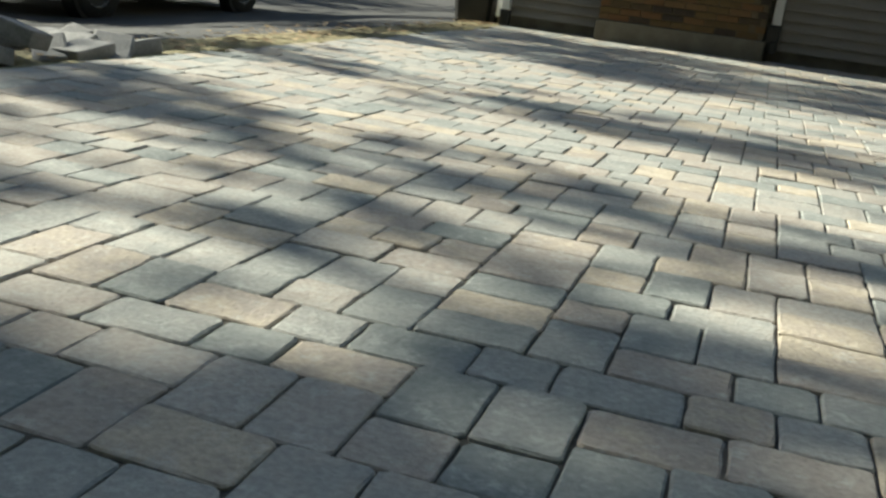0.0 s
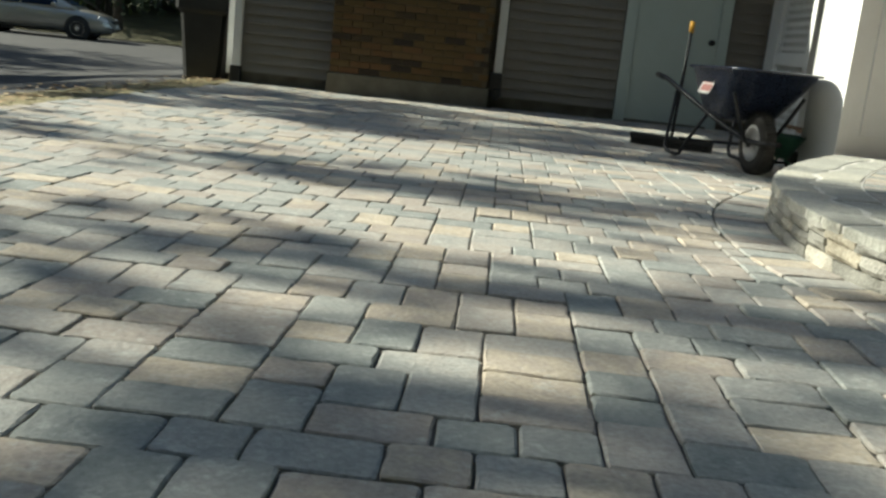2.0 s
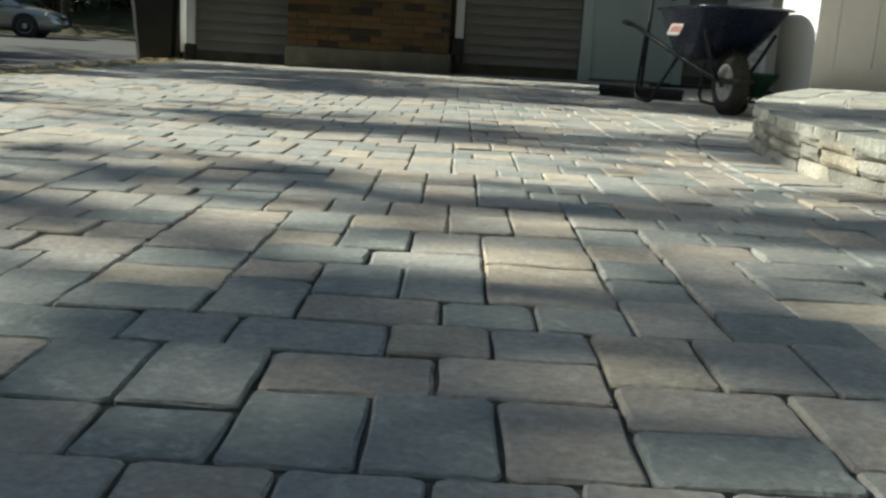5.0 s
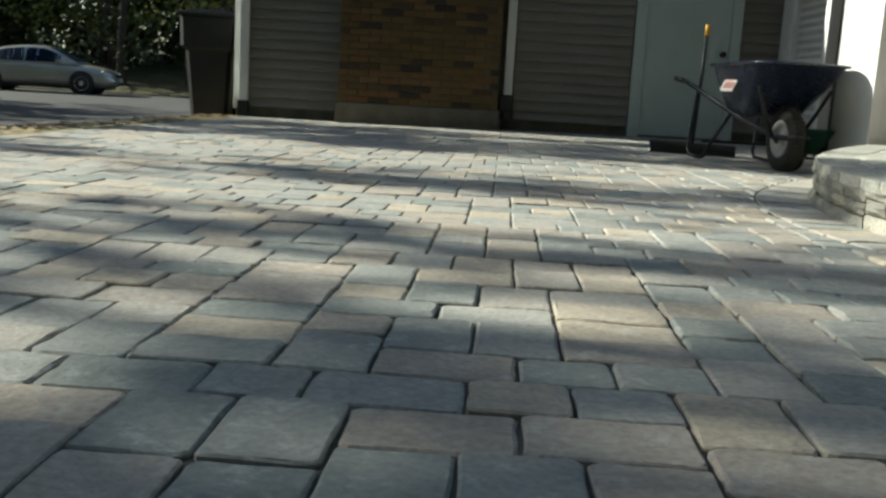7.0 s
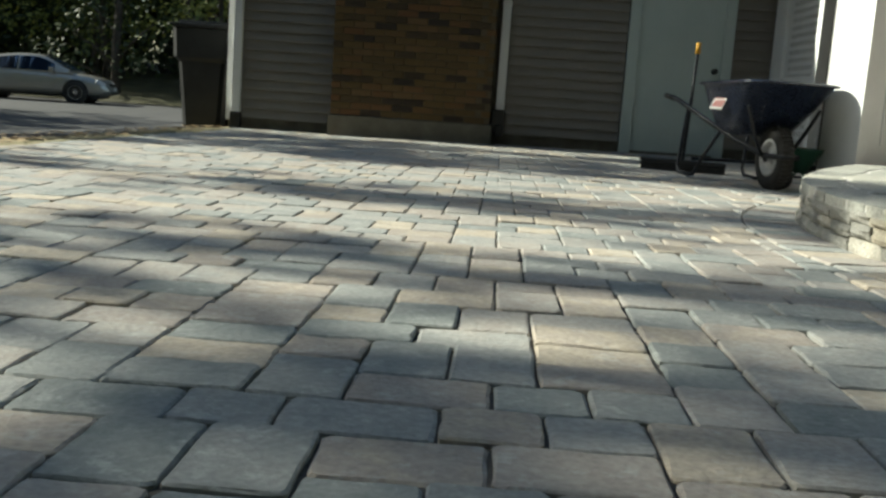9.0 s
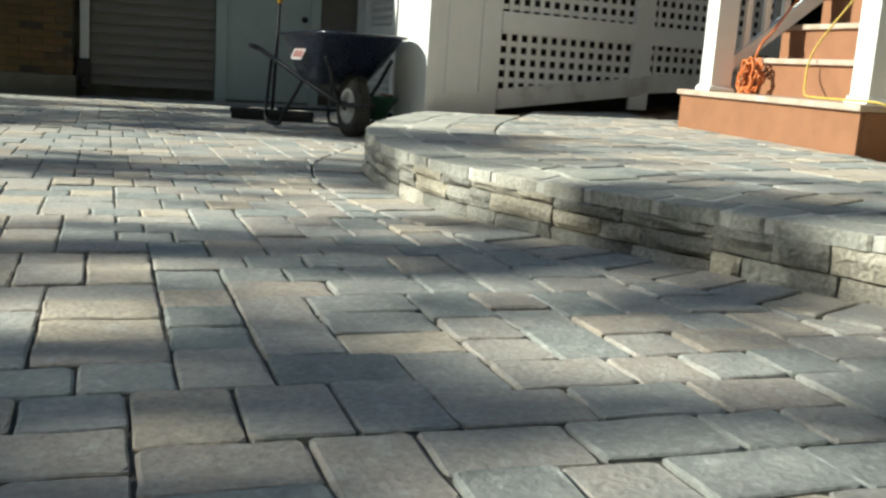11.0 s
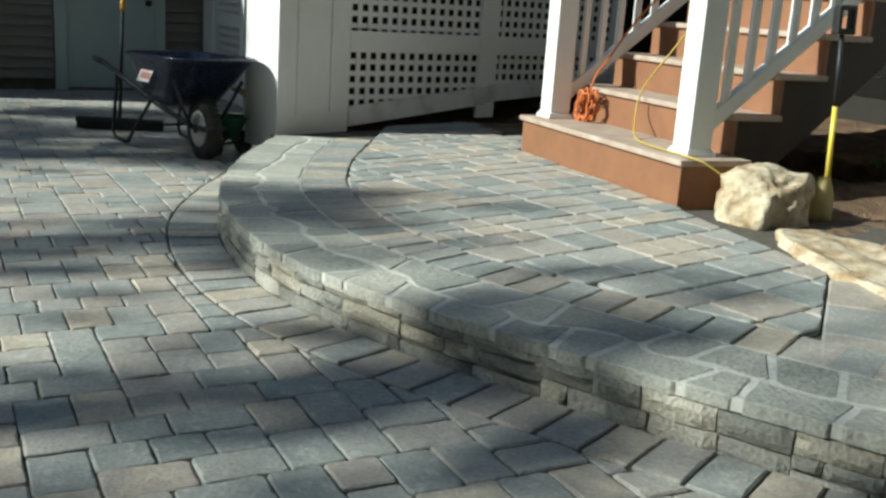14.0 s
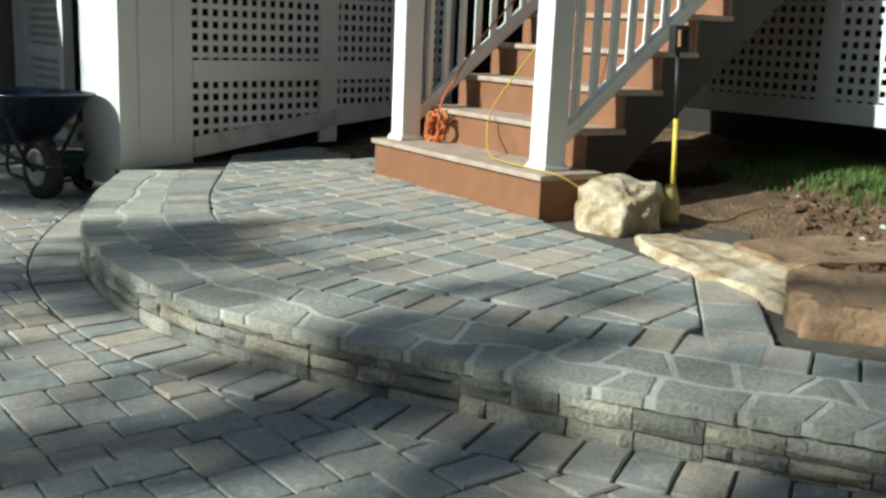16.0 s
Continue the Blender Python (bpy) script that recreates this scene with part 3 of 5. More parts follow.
def flag_row(outer):
    s, k, lean = 0.0, 0, 0.0
    while s < 0.995:
        ln = rng.uniform(0.11, 0.28) / rim_len
        e = min(s + ln, 1.0)
        nxt = rng.uniform(-0.09, 0.09) / rim_len
        g = 0.009 / rim_len
        poly = []
        for t in (0, 0.33, 0.67, 1):
            q = s + (e - s) * t
            poly.append(rim_at(q + (g if t == 0 else -g if t == 1 else 0), 0.001 + 0.010 * noise.noise(Vector((q * 70, 1, 0))) if outer else split_at(q) - 0.009)[0])
        for t in (1, 0.67, 0.33, 0):
            q = s + (e - s) * t + (nxt if t == 1 else lean if t == 0 else 0)
            poly.append(rim_at(q + (g if t == 0 else -g if t == 1 else 0), split_at(q) + 0.009 if outer else -CAP_W + 0.006)[0])
        if area(poly) < 0:
            poly = poly[::-1]
        part("flagstone", prism(poly, rng.uniform(-0.001, 0.002), 0.037, 0.003, 0.012, rng, patio_z), M_FLAG, patio)
        s, lean, k = e, nxt, k + 1


flag_row(True)
flag_row(False)

paving = thing("paving", "driveway apron of tumbled grey and tan concrete pavers", "paving", kind="structure")
for name, parent, o0, o1, zf, lo in (("soldier_paver", patio, -CAP_W - 0.004, -CAP_W - RING_W, patio_z, 0.0), ("soldier_paver", paving, 0.215, 0.006, paving_z, 0.0)):
    n = round(rim_len / 0.128)
    for k in range(n):
        a, e = k / n + 0.0007, (k + 1) / n - 0.0007
        poly = [rim_at(a, o0)[0], rim_at(e, o0)[0], rim_at(e, o1)[0], rim_at(a, o1)[0]]
        if area(poly) < 0:
            poly = poly[::-1]
        part(name, prism(poly, rng.uniform(-0.002, 0.002), 0.05, 0.0045, 0.008, rng, zf), M_PAVER, parent)

# patio field: running rows, cut along the rim, the straight border and the stairs
P0, P1 = Vector((2.985, 2.225, 0)), Vector((2.28, 1.615, 0))
edge_n = Vector((-(P1 - P0).y, (P1 - P0).x, 0)).normalized()
if edge_n.dot(Vector((2.2, 3, 0)) - P0) < 0:
    edge_n = -edge_n
for k in range(3):
    d = (P1 - P0) / 3
    a, e = P0 + d * (k + 0.008), P0 + d * (k + 0.992)
    poly = [a, e, e + edge_n * 0.2, a + edge_n * 0.2]
    q, nn = nearest_rim(e)
    poly = clip(poly, q - nn * (CAP_W + 0.006), -nn)
    if len(poly) > 2:
        part("border_paver", prism(poly if area(poly) > 0 else poly[::-1], 0.0, 0.05, 0.006, 0.01, rng, patio_z), M_PAVER, patio)
y, row = 0.6, 0
screen_dir = Vector((math.cos(radians(12)), math.sin(radians(12)), 0))
screen_n = Vector((screen_dir.y, -screen_dir.x, 0))
stair_n = Vector((-math.cos(radians(-4.6)), -math.sin(radians(-4.6)), 0))
while y < 6.4:
    x = 1.2 + rng.uniform(0, 0.2)
    deep = rng.choice((0.13, 0.13, 0.195))
    while x < 4.3:
        w = rng.choice((0.195, 0.195, 0.26, 0.13)) if deep < 0.15 else rng.choice((0.13, 0.195, 0.26))
        c = Vector((x + w / 2, y + deep / 2, 0))
        poly = [Vector((x + 0.002, y + 0.002, 0)), Vector((x + w - 0.002, y + 0.002, 0)), Vector((x + w - 0.002, y + deep - 0.002, 0)), Vector((x + 0.002, y + deep - 0.002, 0))]
        turn = Matrix.Rotation(radians(9.5), 4, "Z")
        poly = [turn @ p for p in poly]
        c = turn @ c
        q, nn = nearest_rim(c)
        poly = clip(poly, q - nn * (CAP_W + RING_W + 0.006), -nn)
        if len(poly) > 2:
            poly = clip(poly, P0 + edge_n * 0.206, edge_n)
        if len(poly) > 2:
            poly = clip(poly, Vector((2.0, 5.945, 0)), screen_n)
        if len(poly) > 2 and c.y > 3.45:
            poly = clip(poly, Vector((3.12 if c.y < 5.1 else 3.45, 3.50, 0)), stair_n)
        if len(poly) > 2 and c.y <= 3.45:
            poly = clip(poly, Vector((3.1, 3.5, 0)), Vector((-0.72, 0.12, 0)).normalized())
        if len(poly) > 2 and area(poly) > 0.0025 and (c - q).dot(nn) < 0:
            part("paver", prism(poly, rng.uniform(-0.002, 0.002), 0.045, 0.006, 0.010, rng, patio_z), M_PAVER, patio)
        x += w
    y += deep
    row += 1

# ---- driveway paving: blocks of three sizes ----
U = 0.0648
variants = {}
for w, d in ((2, 2), (3, 2), (2, 3)):
    g = 0.0016
    variants[w, d] = [mesh_of("paver", prism([(-w * U / 2 + g, -d * U / 2 + g), (w * U / 2 - g, -d * U / 2 + g), (w * U / 2 - g, d * U / 2 - g), (-w * U / 2 + g, d * U / 2 - g)], 0.0, 0.05, 0.0034, 0.0105, rng, wear=0.003), M_PAVER) for _ in range(14)]
rest_v, rest_f = [], []


def lay(x, y, w, d):
    """One paver with its lower left corner at (x, y), w by d units."""
    c = Vector((x + w * U / 2, y + d * U / 2, 0))
    if c.x < EDGE_X + 0.06 or c.y > HOUSE_Y - 0.02:
        return
    if CH0 - 0.03 < c.x < CH1 + 0.03 and c.y > CHY - 0.04:
        return
    z = paving_z(c.x, c.y) + rng.uniform(-0.0035, 0.0025)
    if c.x > 0.7:
        q, nn = nearest_rim(c)
        if c.x > 2.05 and c.y > 5.8:
            out = 1.0
        else:
            out = (c - q).dot(nn)
        if out < 0.09:
            return
        if out < 0.36:
            g = 0.003
            poly = [Vector((x + g, y + g, 0)), Vector((x + w * U - g, y + g, 0)), Vector((x + w * U - g, y + d * U - g, 0)), Vector((x + g, y + d * U - g, 0))]
            poly = clip(poly, q + nn * 0.221, nn)
            if len(poly) > 2 and area(poly) > 0.0012:
                part("paver", prism(poly, rng.uniform(-0.002, 0.002), 0.05, 0.006, 0.010, rng, paving_z), M_PAVER, paving)
            return
    me = rng.choice(variants[w, d])
    m = pose(c.x, c.y, z, rng.uniform(-0.5, 0.5) - 0.65, rng.uniform(-0.5, 0.5) - 0.4, 180 * rng.randint(0, 1) + rng.uniform(-0.7, 0.7))
    if -1.0 < c.x < 1.05 and 0.95 < c.y < 3.35:
        piece("paver", me, paving, m)
    else:
        n0 = len(rest_v)
        rest_v.extend((m @ v.co)[:] for v in me.vertices)
        rest_f.extend([n0 + i for i in p.vertices] for p in me.polygons)




# a random bond of squares and oblongs lying both ways, no joint running far
LAY_X, LAY_Y, LAY_N = EDGE_X - 0.12, -1.98, 112
level = [0] * LAY_N
owner = [(-1, 0)] * LAY_N
serial = 0
while True:
    low_row = min(level)
    if LAY_Y + low_row * U > HOUSE_Y:
        break
    i0 = level.index(low_row)
    i1 = i0
    while i1 < LAY_N and level[i1] == low_row:
        i1 += 1
    gap = i1 - i0
    best, best_cost = None, 1e9
    for w, d, dear in ((3, 2, 0.0), (2, 3, 0.1), (2, 2, 0.25)):
        if w > gap or gap - w == 1:
            continue
        end = low_row + d
        cost = dear + rng.random()
        # courses level with a neighbour now and then; no upright joint carried on from the piece below
        cost -= 0.3 * (i0 > 0 and level[i0 - 1] == end) + 0.3 * (i0 + w < LAY_N and level[i0 + w] == end)
        cost += 1.2 * (w < gap and i0 + w < LAY_N and owner[i0 + w - 1][0] != owner[i0 + w][0])
        cost += 0.8 * (owner[i0][1] == w and owner[i0][0] == owner[i0 + w - 1][0])
        if cost < best_cost:
            best, best_cost = (w, d), cost
    w, d = best if best else (gap, 2)
    if best:
        lay(LAY_X + i0 * U, LAY_Y + low_row * U, w, d)
    serial += 1
    for i in range(i0, i0 + w):
        level[i] = low_row + d
        owner[i] = (serial, w)
me = bpy.data.meshes.new("paver_field")
me.from_pydata(rest_v, [], rest_f)
me.materials.append(M_PAVER_I)
field = new("paver_field", me)
field.parent = paving
tagged(field, "tumbled concrete pavers farther off", kind="stuff")
b = bmesh.new()
vs = [b.verts.new((x, y, paving_z(x, y) - 0.008)) for x, y in ((EDGE_X + 0.05, -2.2), (4.2, -2.2), (4.2, HOUSE_Y + 0.02), (EDGE_X + 0.05, HOUSE_Y + 0.02))]
b.faces.new(vs)
part("joint_sand", b, M_JOINT, paving, "dark sand in the joints")

# chimney bricks: the lower courses as pieces, the rest joined
bw, bh, bd = 0.203, 0.0575, 0.09
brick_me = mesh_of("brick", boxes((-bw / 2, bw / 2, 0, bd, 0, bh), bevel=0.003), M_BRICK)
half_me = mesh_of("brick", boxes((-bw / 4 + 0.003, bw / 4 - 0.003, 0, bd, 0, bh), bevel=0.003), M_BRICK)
hv, hf = [], []
for c in range(92):
    z = 0.085 + c * 0.0677
    x = CH0 + (0.0 if c % 2 else 0.053)
    if c % 2 == 0:
        pieces_x = [(CH0 + 0.048, half_me)] + [(CH0 + 0.204 + 0.2125 * k, brick_me) for k in range(7)]
    else:
        pieces_x = [(CH0 + 0.102 + 0.2125 * k, brick_me) for k in range(7)] + [(CH1 - 0.048, half_me)]
    for px_, me in pieces_x:
        m = pose(px_, CHY + rng.uniform(-0.001, 0.002), z)
        if c < 24:
            piece("brick", me, house, m)
        else:
            n0 = len(hv)
            hv.extend((m @ v.co)[:] for v in me.vertices)
            hf.extend([n0 + i for i in p.vertices] for p in me.polygons)
me = bpy.data.meshes.new("upper_bricks")
me.from_pydata(hv, [], hf)
me.materials.append(M_BRICK_I)
ob = new("upper_bricks", me)
ob.parent = house
tagged(ob, "mixed brown brick courses higher up", kind="stuff")

# ---- materials of the loose things ----
M_NAVY = surface("dark_blue_enamel", [(0.3, (0.008, 0.012, 0.026)), (0.7, (0.014, 0.02, 0.04))], 5, 0.28, 0.05, 80, stain=0.1, coat=0.1)
M_STEEL = surface("painted_steel_tube", [(0.3, (0.014, 0.016, 0.02)), (0.7, (0.03, 0.032, 0.038))], 10, 0.5, 0.1, 120, metal=0.3, stain=0.2)
M_RUBBER = surface("tyre_rubber", [(0.3, (0.018, 0.018, 0.018)), (0.7, (0.04, 0.038, 0.035))], 12, 0.85, 0.4, 90)
M_RIM = surface("pale_rim_paint", [(0.3, (0.30, 0.31, 0.32)), (0.7, (0.5, 0.5, 0.5))], 14, 0.4, 0.1, 90, stain=0.2)
M_LABEL = surface("faded_red_label", [(0.3, (0.45, 0.14, 0.13)), (0.7, (0.55, 0.30, 0.28))], 25, 0.5, 0.0)
M_PAPER = surface("white_label", [(0.3, (0.68, 0.66, 0.64)), (0.7, (0.78, 0.76, 0.74))], 25, 0.5, 0.0)
M_YELLOW = surface("yellow_plastic", [(0.3, (0.62, 0.47, 0.05)), (0.7, (0.72, 0.58, 0.10))], 12, 0.45, 0.1)
M_CORD = surface("dull_yellow_cord", [(0.3, (0.42, 0.30, 0.05)), (0.7, (0.52, 0.38, 0.08))], 20, 0.55, 0.1)
M_PALEYEL = surface("pale_yellow_blade", [(0.3, (0.66, 0.57, 0.26)), (0.7, (0.76, 0.68, 0.36))], 9, 0.5, 0.2)
M_ORANGE = surface("orange_cord", [(0.3, (0.48, 0.12, 0.03)), (0.7, (0.58, 0.18, 0.05))], 30, 0.55, 0.1)
M_GREEN = surface("green_plastic", [(0.3, (0.02, 0.075, 0.05)), (0.7, (0.035, 0.11, 0.075))], 8, 0.45, 0.1)
M_AMBER = surface("amber_grip", [(0.3, (0.70, 0.36, 0.03)), (0.7, (0.78, 0.45, 0.06))], 20, 0.5, 0.1)
M_SUV = surface("pearl_white_paint", [(0.3, (0.76, 0.79, 0.80)), (0.7, (0.82, 0.85, 0.86))], 1, 0.25, 0.0, 60, stain=0.05, coat=0.6)
M_SILVER = surface("champagne_silver_paint", [(0.3, (0.38, 0.365, 0.325)), (0.7, (0.44, 0.42, 0.375))], 1, 0.3, 0.0, 60, metal=0.5, stain=0.05, coat=0.6)
# the blue in this dark glass stands for reflected sky
M_GLASS = surface("dark_glass_sky_blue", [(0.3, (0.014, 0.04, 0.10)), (0.7, (0.022, 0.055, 0.14))], 1, 0.08, 0.0, 60, stain=0.0, coat=1.0)
M_CHROME = surface("bright_alloy", [(0.3, (0.55, 0.55, 0.55)), (0.7, (0.7, 0.7, 0.7))], 10, 0.25, 0.0, 60, metal=0.9, stain=0.1)
M_LAMP = surface("headlight_glass", [(0.3, (0.5, 0.52, 0.55)), (0.7, (0.6, 0.62, 0.65))], 5, 0.15, 0.0, coat=1.0)
M_BARK = surface("bark", [(0.3, (0.05, 0.04, 0.03)), (0.7, (0.12, 0.10, 0.08))], 9, 0.95, 1.0, 50, stain=0.5, depth=0.03)
M_LEAF = surface("spring_leaf", [(0.0, (0.07, 0.09, 0.018)), (0.5, (0.18, 0.20, 0.035)), (1.0, (0.36, 0.34, 0.07))], 3, 0.6, 0.0, 30, stain=0.1, pieces="island", spread=0.8)
M_LEAF_DARK = surface("evergreen_leaf", [(0.0, (0.022, 0.032, 0.010)), (0.6, (0.045, 0.062, 0.016)), (1.0, (0.09, 0.105, 0.03))], 3, 0.65, 0.0, 30, stain=0.1, pieces="island", spread=0.8)
M_GRASS = surface("lawn_grass", [(0.0, (0.03, 0.06, 0.012)), (0.5, (0.07, 0.13, 0.022)), (1.0, (0.14, 0.19, 0.05))], 6, 0.65, 0.0, 40, stain=0.1, pieces="island", spread=0.6)
M_LITTER = surface("dry_leaf", [(0.0, (0.10, 0.06, 0.03)), (0.5, (0.26, 0.18, 0.09)), (1.0, (0.42, 0.33, 0.19))], 20, 0.85, 0.0, 60, stain=0.2, pieces="island", spread=0.85)
M_LAWNSOIL = surface("verge_soil", [(0.25, (0.12, 0.10, 0.055)), (0.55, (0.24, 0.21, 0.11)), (0.8, (0.34, 0.30, 0.18))], 5, 0.95, 0.8, 60, stain=0.5, depth=0.02)
M_FOREST = surface("forest_floor", [(0.25, (0.03, 0.028, 0.012)), (0.55, (0.07, 0.065, 0.025)), (0.8, (0.13, 0.12, 0.05))], 1.2, 0.95, 0.8, 20, stain=0.5, depth=0.05)
M_RUBBLE = surface("broken_paver", [(0.2, (0.15, 0.15, 0.15)), (0.6, (0.24, 0.24, 0.24)), (0.9, (0.30, 0.26, 0.22))], 6, 0.9, 0.8, 80, stain=0.4)

# ---- soil bed, lawn and boulders beyond the patio ----
def bed_height(x, y):
    h = 0.12 + 0.085 * max(x - 3.1, 0) + 0.05 * max(2.6 - y, 0) * (x > 3)
    h += 0.05 * noise.noise(Vector((x * 1.7, y * 1.7, 2))) + 0.025 * noise.noise(Vector((x * 5, y * 5, 4))) + 0.012 * noise.noise(Vector((x * 14, y * 14, 6)))
    edge = (Vector((x, y, 0)) - P0).dot(edge_n)
    if edge > -0.25 and y < 3.3 and x < 2.98:
        h -= 0.12 * min((edge + 0.25) / 0.2, 1.5)
    if x < 4.7 and 3.6 < y < 5.2:
        h = min(h, 0.10)
    return h


bm = bmesh.new()
nx, ny = 70, 90
g2 = [[bm.verts.new((2.25 + 4.6 * i / nx, 0.2 + 8.6 * j / ny, bed_height(2.25 + 4.6 * i / nx, 0.2 + 8.6 * j / ny))) for j in range(ny + 1)] for i in range(nx + 1)]
def bed_open(x, y):
    p = Vector((x, y, 0))
    if y > 6.15 + 0.123 * (x - 2.0):
        return x > 2.5
    if (p - P0).dot(edge_n) > 0.0 and y < 3.35:
        return x > 3.03 + 0.167 * (y - 3.5)
    return (x > 3.42 and y > 5.15) or (y < 3.6 and x > 2.3 and (p - P0).dot(edge_n) < 0) or x > 3.6 or (y <= 3.5 and x > 3.05)
for i in range(nx):
    for j in range(ny):
        cx, cy = 2.25 + 4.6 * (i + 0.5) / nx, 0.2 + 8.6 * (j + 0.5) / ny
        if bed_open(cx, cy):
            bm.faces.new((g2[i][j], g2[i + 1][j], g2[i + 1][j + 1], g2[i][j + 1]))
bmesh.ops.delete(bm, geom=[v for v in bm.verts if not v.link_faces], context="VERTS")
tagged(part("soil_bed", bm, M_SOIL, smooth=True), "bare brown soil with crumbs and stones beside the patio", "soil", kind="structure")


def blades(region, n, tall, material, name, label, category, rngx, wide=0.008):
    v, f = [], []
    for _ in range(n):
        x, y, z = region(rngx)
        a = rngx.uniform(0, 2 * math.pi)
        h = tall * rngx.uniform(0.5, 1.3)
        dx, dy = math.cos(a) * wide, math.sin(a) * wide
        lx, ly = rngx.uniform(-0.5, 0.5) * h, rngx.uniform(-0.5, 0.5) * h
        k = len(v)
        v += [(x - dx, y - dy, z - 0.005), (x + dx, y + dy, z - 0.005), (x + lx * 0.5 + dx * 0.6, y + ly * 0.5 + dy * 0.6, z + h * 0.6), (x + lx, y + ly, z + h)]
        f += [(k, k + 1, k + 2), (k, k + 2, k + 3)]
    me = bpy.data.meshes.new(name)
    me.from_pydata(v, [], f)
    me.materials.append(material)
    return tagged(new(name, me), label, category, kind="stuff")


def lawn_region(r):
    while True:
        x, y = r.uniform(3.9, 5.7), r.uniform(0.8, 3.9)
        if noise.noise(Vector((x * 1.3, y * 1.3, 9))) * 0.6 + (x - 4.75) + (0.15 if y < 2.9 else -0.05) > r.uniform(-0.25, 0.35):
            return x, y, bed_height(x, y)


blades(lawn_region, 16000, 0.055, M_GRASS, "grass", "short green lawn grass growing patchily from soil", "grass", random.Random(3), 0.004)


def chips(n, region, lo, hi, material, name, label, category, rngx):
    v, f = [], []
    for _ in range(n):
        x, y, z = region(rngx)
        s = rngx.uniform(lo, hi)
        m = Matrix.Translation((x, y, z + s * 0.2)) @ Euler((rngx.uniform(-0.5, 0.5), rngx.uniform(-0.5, 0.5), rngx.uniform(0, 6.3))).to_matrix().to_4x4()
        k = len(v)
        for c in ((-1, -0.7, -0.5), (1, -0.8, -0.4), (0.9, 0.8, -0.5), (-0.8, 0.9, -0.4), (-0.7, -0.5, 0.4), (0.6, -0.5, 0.5), (0.7, 0.5, 0.35), (-0.5, 0.6, 0.45)):
            q = Vector([a * s * rngx.uniform(0.35, 0.6) for a in c])
            v.append((m @ q)[:])
        f += [(k, k + 3, k + 2, k + 1), (k + 4, k + 5, k + 6, k + 7), (k, k + 1, k + 5, k + 4), (k + 1, k + 2, k + 6, k + 5), (k + 2, k + 3, k + 7, k + 6), (k + 3, k, k + 4, k + 7)]
    me = bpy.data.meshes.new(name)
    me.from_pydata(v, [], f)
    me.materials.append(material)
    return tagged(new(name, me), label, category, kind="stuff")


def bed_region(r):
    while True:
        x, y = r.uniform(3.1, 5.0), r.uniform(1.2, 3.5)
        if (Vector((x, y, 0)) - P0).dot(edge_n) < -0.3:
            return x, y, bed_height(x, y)


chips(1000, bed_region, 0.015, 0.065, M_SOIL, "soil_clods", "loose brown soil clods and crumbs", "soil clods", random.Random(5))
chips(60, bed_region, 0.015, 0.04, M_MORTAR, "stone_chips", "pale stone chips scattered on soil", "stone chips", random.Random(6))
chips(160, lambda r: (r.uniform(3.45, 4.5), r.uniform(5.2, 6.15), 0.12), 0.04, 0.12, M_SOIL, "soil_clods", "dark soil clods under the lattice", "soil clods", random.Random(8))


def boulder(name, label, x, y, z, sx, sy, sz, turn, seed, mat, rough=0.25, flat=0.0, square=0.75):
    ob = part(name, rock(bmesh.new(), sx, sy, sz, seed, rough, 5, flat, square), mat, smooth=True)
    ob.matrix_basis = pose(x, y, z, 0, 0, turn)
    return tagged(ob, label, "boulder", group="boulders")


boulder("boulder", "rounded cream and tan boulder at the stair foot", 3.40, 3.25, 0.09, 0.46, 0.36, 0.285, 20, 4.0, M_ROCK, 0.34)
boulder("boulder", "low flat tan boulder edging the patio", 3.13, 2.42, 0.05, 0.42, 1.02, 0.20, -20, 9.0, M_ROCK, 0.4, 0.45, 0.6)
boulder("boulder", "broad russet slab boulder beside the patio corner", 2.98, 1.76, -0.02, 0.56, 0.56, 0.31, 34, 15.0, M_ROCK_RED, 0.3, 0.75, 0.45)
boulder("boulder", "half-buried russet slab boulder in soil", 3.60, 2.28, 0.06, 0.72, 0.5, 0.22, -20, 22.0, M_ROCK_RED, 0.25, 0.5, 0.55)
boulder("boulder", "small pale flat boulder in soil", 3.30, 1.55, 0.10, 0.42, 0.36, 0.22, 10, 31.0, M_ROCK, 0.25, 0.5)


